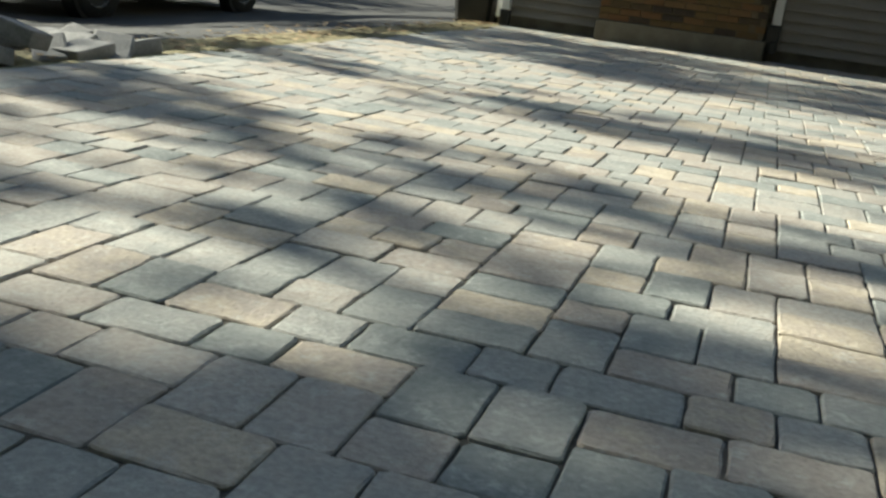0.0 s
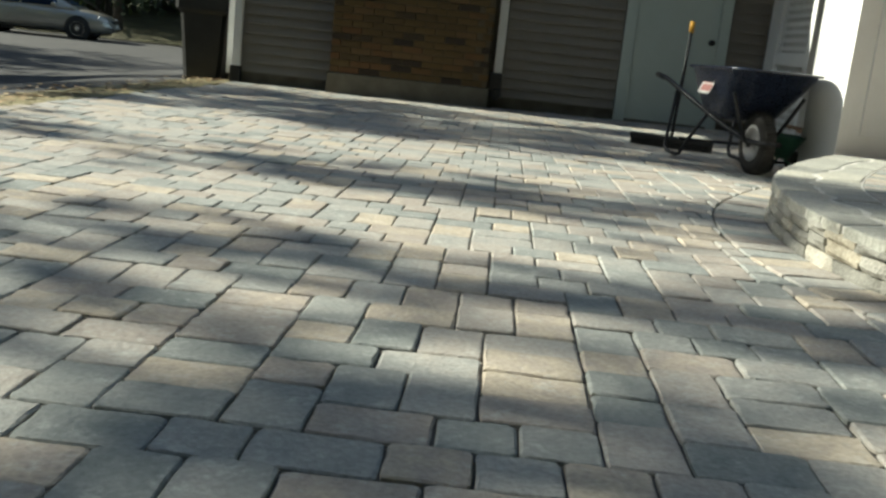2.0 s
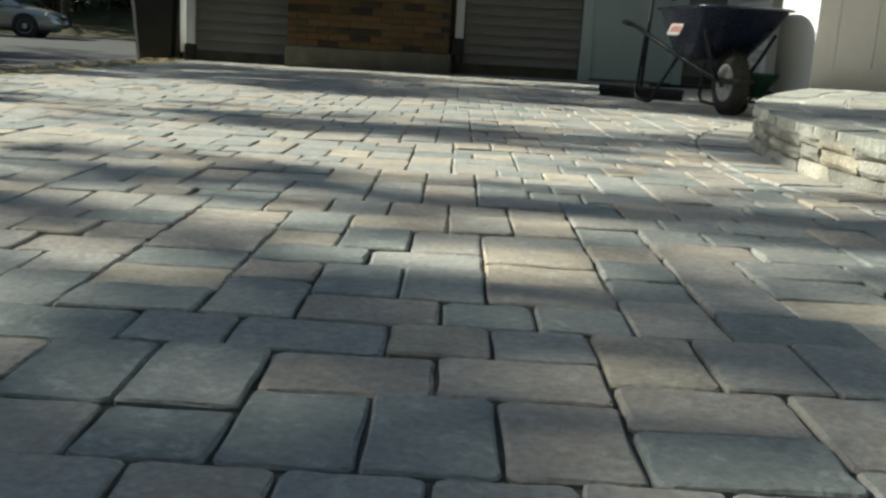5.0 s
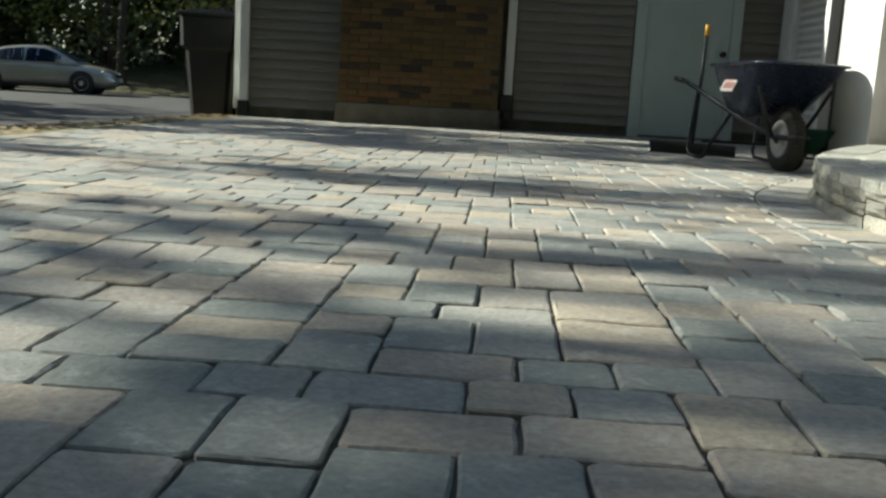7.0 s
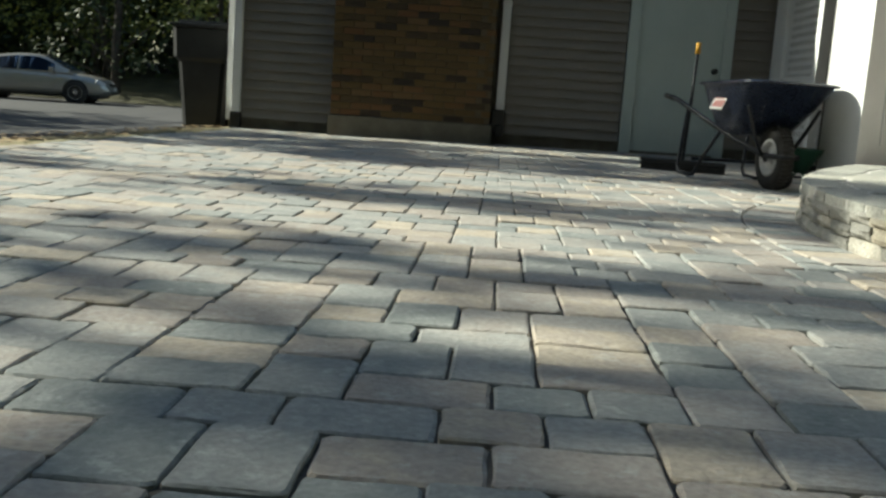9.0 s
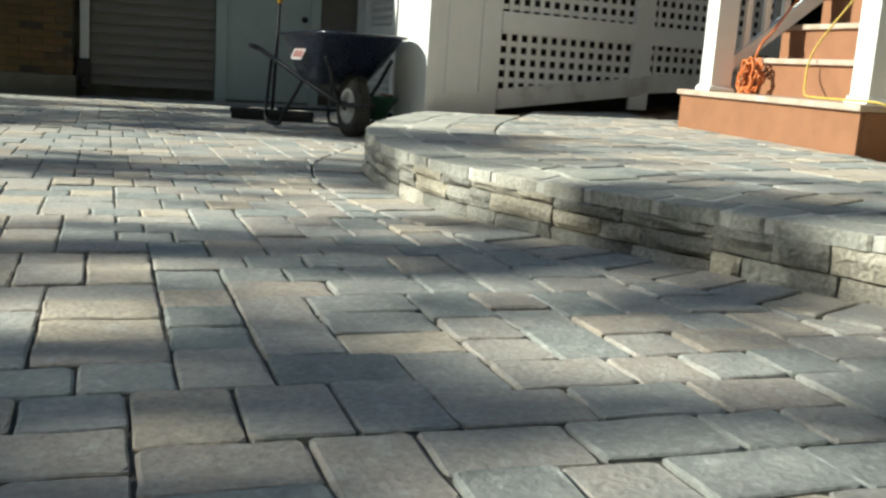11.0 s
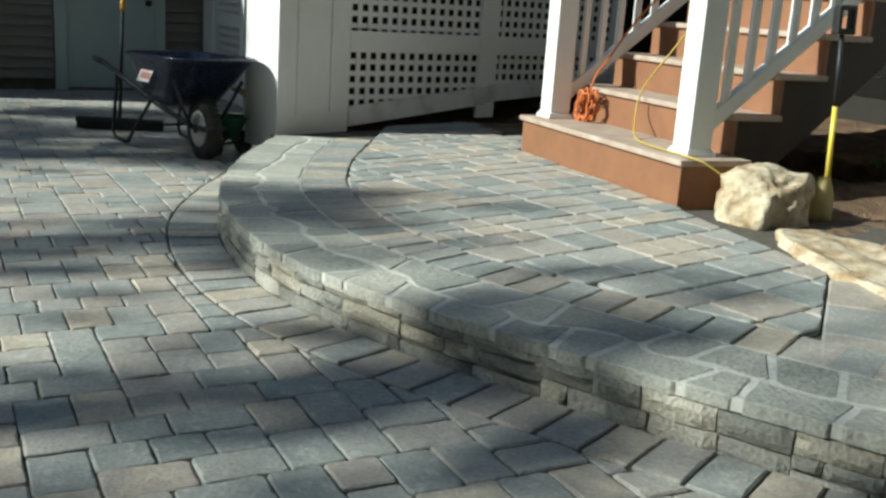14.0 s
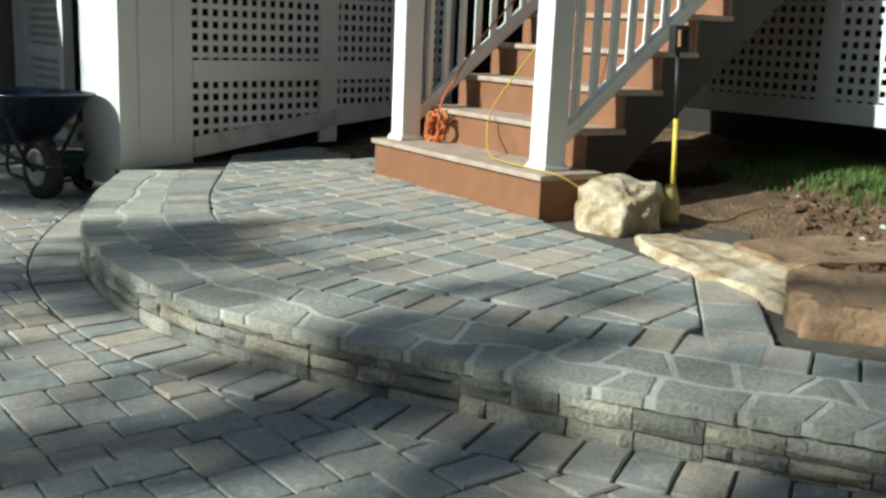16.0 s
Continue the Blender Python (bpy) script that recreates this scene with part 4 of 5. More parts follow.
# ---- wheelbarrow ----
def wheelbarrow():
    w = thing("wheelbarrow", "dark blue steel wheelbarrow with a pale-rimmed tyre parked on pavers", "wheelbarrow", pose(1.67, 6.22, paving_z(1.67, 6.22), 0, 0, 102) @ Matrix.Diagonal((0.95, 0.93, 1, 1)))
    b = bmesh.new()  # tub: rings from the floor up to the rolled lip
    def ring(z, x0, x1, half, r):
        out = []
        for cx, cy, a0 in ((x1 - r, half - r, 0), (x0 + r, half - r, 90), (x0 + r, -half + r, 180), (x1 - r, -half + r, 270)):
            for k in range(5):
                a = radians(a0 + 22.5 * k)
                out.append(b.verts.new((cx + r * math.cos(a), cy + r * math.sin(a), z + 0.05 * max(0, (0.2 - cx)) * (z > 0.5))))
        return out
    rings = [ring(0.30, 0.20, 0.48, 0.16, 0.06), ring(0.32, 0.14, 0.52, 0.19, 0.08), ring(0.47, -0.04, 0.58, 0.25, 0.10), ring(0.60, -0.20, 0.63, 0.295, 0.13), ring(0.612, -0.225, 0.65, 0.312, 0.14), ring(0.602, -0.235, 0.66, 0.32, 0.14), ring(0.594, -0.222, 0.648, 0.31, 0.14), ring(0.594, -0.192, 0.622, 0.288, 0.13), ring(0.47, -0.032, 0.572, 0.243, 0.10), ring(0.326, 0.15, 0.51, 0.184, 0.08)]
    n = len(rings[0])
    for r0, r1 in zip(rings, rings[1:]):
        for k in range(n):
            b.faces.new((r0[k], r0[(k + 1) % n], r1[(k + 1) % n], r1[k]))
    b.faces.new(rings[0][::-1])
    b.faces.new(rings[-1])
    tub = part("tub", b, M_NAVY, w, "dark blue steel tub", True)
    # label on the tub's side
    m = Matrix.Translation((0.30, 0.272, 0.495)) @ pose(0, 0, 0, 64, 0, 180) @ Matrix.Diagonal((1.25, 1.2, 1, 1))
    part("label", boxes((-0.075, 0.075, -0.045, 0.045, 0.0, 0.002), m=m), M_PAPER, tub, "white and red maker's label")
    part("label_bar", boxes((-0.05, 0.07, -0.03, 0.005, 0.002, 0.004), (-0.066, 0.04, 0.015, 0.032, 0.002, 0.004), m=m), M_LABEL, tub)
    wheel = part("tyre", lathe([(0.105, -0.04), (0.135, -0.05), (0.165, -0.045), (0.182, -0.022), (0.186, 0.0), (0.182, 0.022), (0.165, 0.045), (0.135, 0.05), (0.105, 0.04)], 32, m=Matrix.Translation((0, 0, 0.186)) @ pose(0, 0, 0, 90)), M_RUBBER, w, "black pneumatic tyre", True)
    b = bmesh.new()
    for k in range(40):
        a = 2 * math.pi * k / 40
        box(b, -0.006, 0.006, -0.036, 0.036, 0.178, 0.189, m=Matrix.Translation((0, 0, 0.186)) @ Matrix.Rotation(a, 4, "Y"))
    part("tread_lug", b, M_RUBBER, wheel)
    part("rim", lathe([(0.02, -0.055), (0.022, -0.03), (0.05, -0.012), (0.085, -0.02), (0.092, -0.046), (0.110, -0.046), (0.110, 0.046), (0.092, 0.046), (0.085, 0.02), (0.05, 0.012), (0.022, 0.03), (0.02, 0.055)], 28, m=Matrix.Translation((0, 0, 0.186)) @ pose(0, 0, 0, 90)), M_RIM, wheel, "pale steel rim", True)
    for s in (-1, 1):
        part("handle", tube([(-0.16, s * 0.07, 0.20), (0.0, s * 0.075, 0.196), (0.30, s * 0.16, 0.285), (0.75, s * 0.235, 0.42), (1.02, s * 0.275, 0.50), (1.17, s * 0.285, 0.515)], 0.016, 10), M_STEEL, w, smooth=True)
        part("grip", tube([(1.05, s * 0.278, 0.503), (1.19, s * 0.287, 0.518)], 0.019, 10), M_BLACK, w, "black rubber grip", True)
        part("leg", tube([(0.42, s * 0.19, 0.31), (0.60, s * 0.24, 0.10), (0.66, s * 0.25, 0.025), (0.72, s * 0.25, 0.015), (0.90, s * 0.25, 0.02), (0.94, s * 0.25, 0.06), (0.86, s * 0.245, 0.45)], 0.013, 8), M_STEEL, w, smooth=True)
        part("strut", tube([(0.0, s * 0.09, 0.20), (-0.02, s * 0.17, 0.33), (-0.06, s * 0.24, 0.48)], 0.012, 8), M_STEEL, w, smooth=True)
        part("axle_bracket", boxes((-0.02, 0.02, s * 0.062 - 0.006, s * 0.062 + 0.006, 0.16, 0.215), bevel=0.003), M_STEEL, w)
    part("axle", tube([(0, -0.085, 0.186), (0, 0.085, 0.186)], 0.009, 8), M_STEEL, w)
    part("nose_bar", tube([(-0.16, -0.07, 0.20), (-0.19, 0.0, 0.20), (-0.16, 0.07, 0.20)], 0.014, 8), M_STEEL, w, smooth=True)
    part("leg_brace", tube([(0.70, -0.25, 0.12), (0.70, 0.25, 0.12)], 0.01, 8), M_STEEL, w)


wheelbarrow()

# push broom leaning upright behind the wheelbarrow
br = thing("push_broom", "black push broom with an amber-tipped handle standing on pavers", "broom", pose(1.39, 7.60, paving_z(1.4, 7.6), 0, 0, -23))
part("head", boxes((-0.31, 0.31, -0.035, 0.035, 0.045, 0.085), bevel=0.01), M_BLACK, br)
b = bmesh.new()
for k in range(44):
    for j in range(4):
        box(b, -0.3 + 0.0139 * k, -0.3 + 0.0139 * k + 0.009, -0.03 + 0.016 * j, -0.021 + 0.016 * j, 0.0, 0.046)
part("bristles", b, M_BLACK, br)
part("handle", tube([(0, 0, 0.08), (0.01, 0.02, 0.45), (0.02, 0.04, 0.86)], 0.0125, 10), M_STEEL, br, smooth=True)
part("tip", tube([(0.02, 0.04, 0.85), (0.0215, 0.043, 0.93)], 0.018, 12), M_AMBER, br, "amber plastic tip", True)

# green spreader behind the wheel
sp = thing("seed_spreader", "small dark green seed spreader beside the pier", "spreader", pose(1.86, 6.36, paving_z(1.9, 6.4), 0, 0, 30))
part("hopper", lathe([(0.02, 0.10), (0.05, 0.11), (0.13, 0.24), (0.135, 0.25), (0.125, 0.245), (0.04, 0.12)], 20), M_GREEN, sp, smooth=True)
for s in (-1, 1):
    part("wheel", lathe([(0.0, -0.015), (0.07, -0.018), (0.075, 0.0), (0.07, 0.018), (0.0, 0.015)], 20, m=Matrix.Translation((s * 0.13, 0, 0.075)) @ pose(0, 0, 0, 0, 90)), M_BLACK, sp, smooth=True)
part("axle", tube([(-0.13, 0, 0.075), (0.13, 0, 0.075)], 0.008), M_STEEL, sp)
part("leg", tube([(0, 0.02, 0.1), (0.02, 0.16, 0.0)], 0.009), M_GREEN, sp)
part("stay", tube([(0, 0, 0.12), (0, -0.18, 0.02)], 0.009), M_GREEN, sp)

# wheeled bin at the house corner
bn = thing("wheelie_bin", "black plastic wheeled rubbish bin at the house corner", "bin", pose(-3.24, 11.25, ground_height(-3.24, 11.25), 0, 0, 6) @ Matrix.Diagonal((1, 1, 1.1, 1)))
b = bmesh.new()
prev = None
for z, hx, hy in ((0.0, 0.19, 0.22), (0.03, 0.20, 0.235), (0.50, 0.235, 0.285), (0.66, 0.25, 0.30), (0.70, 0.295, 0.34), (0.98, 0.305, 0.35)):
    ringv = [b.verts.new((sx * (hx - cx), sy * (hy - cy), z)) for sx, sy, cx, cy in ((1, 1, 0, 0.04), (1, 1, 0.04, 0), (-1, 1, 0.04, 0), (-1, 1, 0, 0.04), (-1, -1, 0, 0.04), (-1, -1, 0.04, 0), (1, -1, 0.04, 0), (1, -1, 0, 0.04))]
    if prev:
        for k in range(8):
            b.faces.new((prev[k], prev[(k + 1) % 8], ringv[(k + 1) % 8], ringv[k]))
    prev = ringv
part("body", b, M_BLACK, bn)
part("lid", boxes((-0.32, 0.32, -0.37, 0.37, 0.985, 1.03), (-0.25, 0.25, -0.28, 0.28, 1.03, 1.055), bevel=0.015), M_BLACK, bn, "flat black lid")
part("grip_bar", tube([(-0.2, 0.39, 0.93), (0.2, 0.39, 0.93)], 0.016), M_BLACK, bn)
for s in (-1, 1):
    part("wheel", lathe([(0, -0.03), (0.12, -0.03), (0.13, 0), (0.12, 0.03), (0, 0.03)], 20, m=Matrix.Translation((s * 0.22, 0.27, 0.13)) @ pose(0, 0, 0, 0, 90)), M_RUBBER, bn, smooth=True)


# ---- cords and shovel ----
def cord(name, label, pts, r, mat, n=60):
    cp, _ = curve_points(pts, n)
    return tagged(part(name, tube(cp, r, 7), mat, smooth=True), label, "extension cord")


S = lambda x, y, z: tuple(STAIR @ Vector((x, y, z)))
coil = []
for k in range(90):
    a = k / 90 * 2 * math.pi * 6
    rr = 0.072 + 0.016 * math.sin(k * 1.9)
    coil.append(S(0.255 + 0.03 * math.sin(a * 0.17 + 1), 1.30 + rr * math.cos(a) * 0.95 - 0.25 * rr * math.sin(a), 0.462 + rr * math.sin(a) * 1.15 + 0.008 * math.sin(k * 0.7)))
coil += [S(0.29, 1.30, 0.62), S(0.40, 1.36, 0.72), S(0.60, 1.40, 0.96), S(0.9, 1.42, 1.25)]
cord("extension_cord", "coiled orange extension cord hanging on the stair", coil, 0.006, M_ORANGE, 420)
cord("extension_cord", "thin yellow cord trailing down the brown stairs", [(3.75, 3.95, 1.25), (3.6, 4.07, 0.97), (3.5, 4.27, 0.656), (3.47, 4.30, 0.54), (3.45, 4.28, 0.49), (3.33, 4.12, 0.40), (3.23, 3.93, 0.388), (3.18, 3.69, 0.388), (3.15, 3.46, 0.388), (3.18, 3.40, 0.37), (3.3, 3.33, 0.28), (3.42, 3.28, 0.14)], 0.0048, M_CORD, 80)
cord("extension_cord", "thin yellow cord lying on soil", [(3.62, 1.9, 0.26), (3.50, 1.62, 0.29), (3.45, 1.4, 0.28), (3.42, 1.1, 0.3)], 0.005, M_CORD, 30)
sh = thing("shovel", "yellow-handled plastic shovel standing upright in soil", "shovel", pose(3.62, 3.12, 0.16, -1.6, -1.3, -10))
part("handle", tube([(0, 0, 0.17), (0.0, 0.005, 0.50)], 0.0115, 10), M_YELLOW, sh, smooth=True)
part("shaft", tube([(0, 0.005, 0.49), (-0.005, 0.012, 0.80)], 0.0105, 10), M_STEEL, sh, "grey shaft", True)
part("grip", boxes((-0.045, 0.045, -0.012, 0.036, 0.80, 0.825), (-0.045, -0.025, -0.01, 0.034, 0.82, 0.91), (0.025, 0.045, -0.01, 0.034, 0.82, 0.91), (-0.045, 0.045, -0.01, 0.034, 0.90, 0.92), bevel=0.006), M_BLACK, sh)
b = bmesh.new()
rows_ = []
for j in range(7):
    t = j / 6
    half = 0.062 * (0.45 + 0.55 * min(1, (1 - t) * 2.2))
    rows_.append([b.verts.new((half * u, 0.03 * u * u - 0.012, 0.0 + 0.20 * t)) for u in (-1, -0.5, 0, 0.5, 1)])
for r0, r1 in zip(rows_, rows_[1:]):
    for k in range(4):
        b.faces.new((r0[k], r0[k + 1], r1[k + 1], r1[k]))
bmesh.ops.solidify(b, geom=b.faces[:], thickness=0.006)
part("blade", b, M_PALEYEL, sh, "pale yellow plastic blade", True)


# ---- driveway edge: timber kerb, litter, rubble ----
kerb = thing("edging", "weathered timber edging along the paving beside leaf litter", "edging", kind="structure")
for k in range(5):
    y0 = 1.0 + 1.95 * k
    m = pose(0, 0, 0, 0, 0, rng.uniform(-0.3, 0.3))
    part("timber", boxes((EDGE_X - 0.10, EDGE_X - 0.012, y0, y0 + 1.93, paving_z(EDGE_X, y0 + 1) - 0.12, paving_z(EDGE_X, y0 + 1) - 0.005 + rng.uniform(-0.006, 0.004)), bevel=0.008), M_LAWNSOIL, kerb)
bm = bmesh.new()
vs = [[bm.verts.new((EDGE_X - 0.09 - 0.55 * i / 8 * (1 + 0.25 * noise.noise(Vector((j * 0.4, 1, 1)))), 0.5 + 10.6 * j / 60, ground_height(EDGE_X - 0.09 - 0.55 * i / 8, 0.5 + 10.6 * j / 60) + (0.022 if i < 8 else -0.03) + 0.014 * noise.noise(Vector((i * 0.7, j * 0.8, 3))))) for j in range(61)] for i in range(9)]
for i in range(8):
    for j in range(60):
        bm.faces.new((vs[i][j], vs[i][j + 1], vs[i + 1][j + 1], vs[i + 1][j]))
tagged(part("verge", bm, M_LAWNSOIL, smooth=True), "strip of dry soil and straw beside the paving", "verge", kind="structure")
r5 = random.Random(12)
v, f = [], []
for _ in range(600):
    x = EDGE_X - 0.10 - abs(r5.gauss(0, 0.28))
    y = r5.uniform(3.0, 10.9)
    z = ground_height(x, y) + 0.045
    s, a = r5.uniform(0.02, 0.05), r5.uniform(0, 6.3)
    k = len(v)
    for u, w_, h in ((-1, 0, 0), (0, -0.6, 0.2), (1, 0, 0.1), (0, 0.6, 0.25)):
        v.append((x + s * (u * math.cos(a) - w_ * math.sin(a)), y + s * (u * math.sin(a) + w_ * math.cos(a)), z + s * h * r5.uniform(0, 1.2)))
    f += [(k, k + 1, k + 2), (k, k + 2, k + 3)]
me = bpy.data.meshes.new("leaf_litter")
me.from_pydata(v, [], f)
me.materials.append(M_LITTER)
tagged(new("leaf_litter", me), "dry brown and tan leaves along the edging", "leaf litter", kind="stuff")
r6 = random.Random(21)
for k in range(22):
    x, y = -3.12 + r6.uniform(-0.32, 0.25), 3.55 + r6.uniform(-0.45, 0.75)
    s = r6.uniform(0.12, 0.24)
    ob = part("broken_paver", boxes((-s * 0.62, s * 0.55, -s * 0.4, s * 0.42, 0.0, 0.075), bevel=0.012), M_RUBBLE)
    lift = 0.09 if k % 3 == 0 and abs(x + 3.1) < 0.2 else 0.0
    ob.matrix_basis = pose(x, y, ground_height(x, y) + 0.015 + lift, r6.uniform(-25, 25), r6.uniform(-25, 25), r6.uniform(0, 360))
    tagged(ob, "broken grey paver in a rubble heap", "rubble", group="rubble heap")


# ---- vehicles ----
def wheel_at(parent, x, y, r, w, side):
    m = Matrix.Translation((x, y, r)) @ pose(0, 0, 0, 90)
    t = part("tyre", lathe([(r * 0.66, -w / 2), (r * 0.9, -w / 2), (r, -w * 0.36), (r, w * 0.36), (r * 0.9, w / 2), (r * 0.66, w / 2)], 32, m=m), M_RUBBER, parent, "black tyre", True)
    b = lathe([(r * 0.68, -w * 0.46), (r * 0.62, -w * 0.46), (r * 0.60, -w * 0.25), (r * 0.60, w * 0.25), (r * 0.62, w * 0.46), (r * 0.68, w * 0.46)], 32, m=m)
    for k in range(6):
        a = 2 * math.pi * k / 6
        box(b, 0.02, r * 0.63, -r * 0.09, r * 0.09, side * w * 0.40 - 0.02, side * w * 0.40 + 0.02, m=m @ Matrix.Rotation(a, 4, "Z") @ pose(0, 0, 0, 0, 0, 0) @ Matrix.Diagonal((1, 1, -1, 1)))
    lathe([(0.0, -w * 0.46), (r * 0.2, -w * 0.46), (r * 0.2, w * 0.46), (0, w * 0.46)], 16, bm=b, m=m)
    part("rim", b, M_CHROME, t, "bright spoked alloy rim")


def vehicle(name, label, m, ln, half, low, waist, roof, nose, prof_low, prof_roof, axles, r, paint, cuts):
    """A car along +x. prof_low: (x, z) of bonnet, waist and boot; prof_roof: (x, z, half) corners of the cabin from the windscreen foot to the rear."""
    v = thing(name, label, "car", m)
    b = bmesh.new()
    # lower body: sections along x
    secs = []
    for x, z, h in prof_low:
        secs.append([(x, -h * 0.94, low), (x, -h, low + 0.12), (x, -h, (low + z) / 2), (x, -h * 0.97, z - 0.08), (x, -h * 0.88, z), (x, h * 0.88, z), (x, h * 0.97, z - 0.08), (x, h, (low + z) / 2), (x, h, low + 0.12), (x, h * 0.94, low)])
    rings = [[b.verts.new(p) for p in s] for s in secs]
    for r0, r1 in zip(rings, rings[1:]):
        for k in range(10):
            b.faces.new((r0[k], r0[(k + 1) % 10], r1[(k + 1) % 10], r1[k]))
    b.faces.new(rings[0][::-1])
    b.faces.new(rings[-1])
    bmesh.ops.recalc_face_normals(b, faces=b.faces[:])
    body = part("body", b, paint, v, smooth=False)
    bev = body.modifiers.new("soft_edges", "BEVEL")
    bev.width, bev.segments, bev.limit_method, bev.angle_limit = 0.03, 2, "ANGLE", radians(25)
    # cabin
    b = bmesh.new()
    lo = [b.verts.new((x, s * h, z)) for x, z, h in prof_roof[:2] for s in (-1, 1)]
    hi = [b.verts.new((x, s * h, z)) for x, z, h in prof_roof[2:] for s in (-1, 1)]
    b.faces.new((hi[0], hi[1], hi[3], hi[2]))
    for q in ((lo[0], lo[1], hi[1], hi[0]), (lo[2], hi[2], hi[3], lo[3]), (lo[0], hi[0], hi[2], lo[2]), (lo[1], lo[3], hi[3], hi[1])):
        b.faces.new(q)
    bmesh.ops.recalc_face_normals(b, faces=b.faces[:])
    bmesh.ops.bevel(b, geom=b.edges[:], offset=0.05 if roof > 1.6 else 0.13, segments=3, affect="EDGES")
    cabin = part("cabin", b, paint, v)
    # glass: inset from the cabin's sides
    (fx, fz, fh), (rx, rz, rh), (ux, uz, uh), (wx, wz, wh) = prof_roof
    def on_side(s, u, t):
        x = (fx + (ux - fx) * t) * (1 - u) + (rx + (wx - rx) * t) * u
        z = (fz + (uz - fz) * t) * (1 - u) + (rz + (wz - rz) * t) * u
        h = (fh + (uh - fh) * t) * (1 - u) + (rh + (wh - rh) * t) * u
        return (x, s * (h + 0.006), z)
    for s in (-1, 1):
        for u0, u1 in cuts:
            b = bmesh.new()
            q = [b.verts.new(on_side(s, u, t)) for u, t in ((u0, 0.06), (u1, 0.06), (u1, 0.90), (u0, 0.90))]
            q2 = [b.verts.new((p.co.x, p.co.y - s * 0.03, p.co.z)) for p in q]
            b.faces.new(q)
            for k in range(4):
                b.faces.new((q[k], q[(k + 1) % 4], q2[(k + 1) % 4], q2[k]))
            bmesh.ops.recalc_face_normals(b, faces=b.faces[:])
            part("window", b, M_GLASS, cabin, "dark window with reflected sky blue in its colour")
    for (ax, az, ah), (bx, bz, bh), sg in (((fx, fz, fh), (ux, uz, uh), 1), ((rx, rz, rh), (wx, wz, wh), -1)):
        b = bmesh.new()
        n = Vector((bz - az, 0, ax - bx)).normalized() * (sg if bz > az else -sg) * 0.008
        def mix(t, k):
            return Vector((ax + (bx - ax) * t, k * (ah + (bh - ah) * t) * 0.9, az + (bz - az) * t)) + n
        b.faces.new([b.verts.new(mix(t, k)) for t, k in ((0.1, -1), (0.1, 1), (0.88, 1), (0.88, -1))])
        part("windscreen", b, M_GLASS, cabin, "dark windscreen")
    for s in (-1, 1):
        for ax in axles:
            part("wheel_arch", lathe([(r * 0.3, -0.16), (r * 1.16, -0.16), (r * 1.16, 0.012), (r * 0.3, 0.012)], 28, m=Matrix.Translation((ax, s * half * 0.985, r * 1.02)) @ pose(0, 0, 0, 90 if s < 0 else -90)), M_BLACK, v, "dark wheel arch")
            wheel_at(v, ax, s * (half - 0.09), r, 0.24, -s)
        part("headlight", boxes((ln / 2 - 0.30, ln / 2 - 0.02, s * half * 0.80 - 0.12, s * half * 0.80 + 0.12, nose - 0.11, nose + 0.03), bevel=0.03), M_LAMP, v, "clear headlight")
        part("tail_light", boxes((-ln / 2 + 0.13, -ln / 2 + 0.165, s * half * 0.86 - 0.07, s * half * 0.86 + 0.07, waist - 0.35, waist - 0.03), bevel=0.01), M_LABEL, v, "red tail light")
        part("mirror", boxes((fx - 0.45, fx - 0.32, s * (half + 0.02) - 0.02, s * (half + 0.02) + 0.14 * (s > 0) + 0.02, waist, waist + 0.13), bevel=0.02), paint, v)
        for dx in cuts:
            hx = fx + (rx - fx) * dx[1] + 0.15
            part("door_handle", boxes((hx, hx + 0.16, s * half * 0.985 - 0.015, s * half * 0.985 + 0.015, waist - 0.14, waist - 0.11), bevel=0.006), paint, v)
    part("front_bumper", boxes((ln / 2 - 0.12, ln / 2 + 0.06, -half * 0.9, half * 0.9, low + 0.02, low + 0.30), bevel=0.05), paint, v)
    part("rear_bumper", boxes((-ln / 2 - 0.08, -ln / 2 + 0.12, -half * 0.95, half * 0.95, low + 0.05, low + 0.32), bevel=0.05), paint, v)
    part("grille", boxes((ln / 2 - 0.05, ln / 2 + 0.025, -half * 0.42, half * 0.42, nose - 0.16, nose + 0.0), bevel=0.01), M_BLACK, v, "dark grille")
    part("number_plate", boxes((ln / 2 + 0.055, ln / 2 + 0.066, -0.16, 0.16, low + 0.10, low + 0.22)), M_PAPER, v, "plain white plate")
    part("underbody", boxes((-ln / 2 + 0.3, ln / 2 - 0.3, -half * 0.8, half * 0.8, low - 0.08, low + 0.02)), M_BLACK, v)
    part("sill", boxes((axles[1] + r + 0.1, axles[0] - r - 0.1, -half - 0.02, half + 0.02, low - 0.02, low + 0.07), bevel=0.02), paint, v)
    return v


gz = ground_height(-8, 12)
vehicle("suv", "pearl white large SUV parked on the asphalt", pose(-8.22, 11.55, gz, 0, 0, -90), 5.05, 1.0, 0.38, 1.34, 2.03, 1.1,
        ((-2.38, 1.26, 0.95), (-2.28, 1.33, 1.0), (-1.0, 1.34, 1.0), (0.9, 1.32, 1.0), (1.3, 1.28, 1.0), (2.4, 1.14, 0.98), (2.58, 1.0, 0.86)),
        ((1.35, 1.30, 0.95), (-2.36, 1.32, 0.95), (0.6, 2.03, 0.76), (-2.0, 2.01, 0.76)), (1.80, -1.50), 0.39, M_SUV, ((0.04, 0.31), (0.335, 0.605), (0.635, 0.975)))
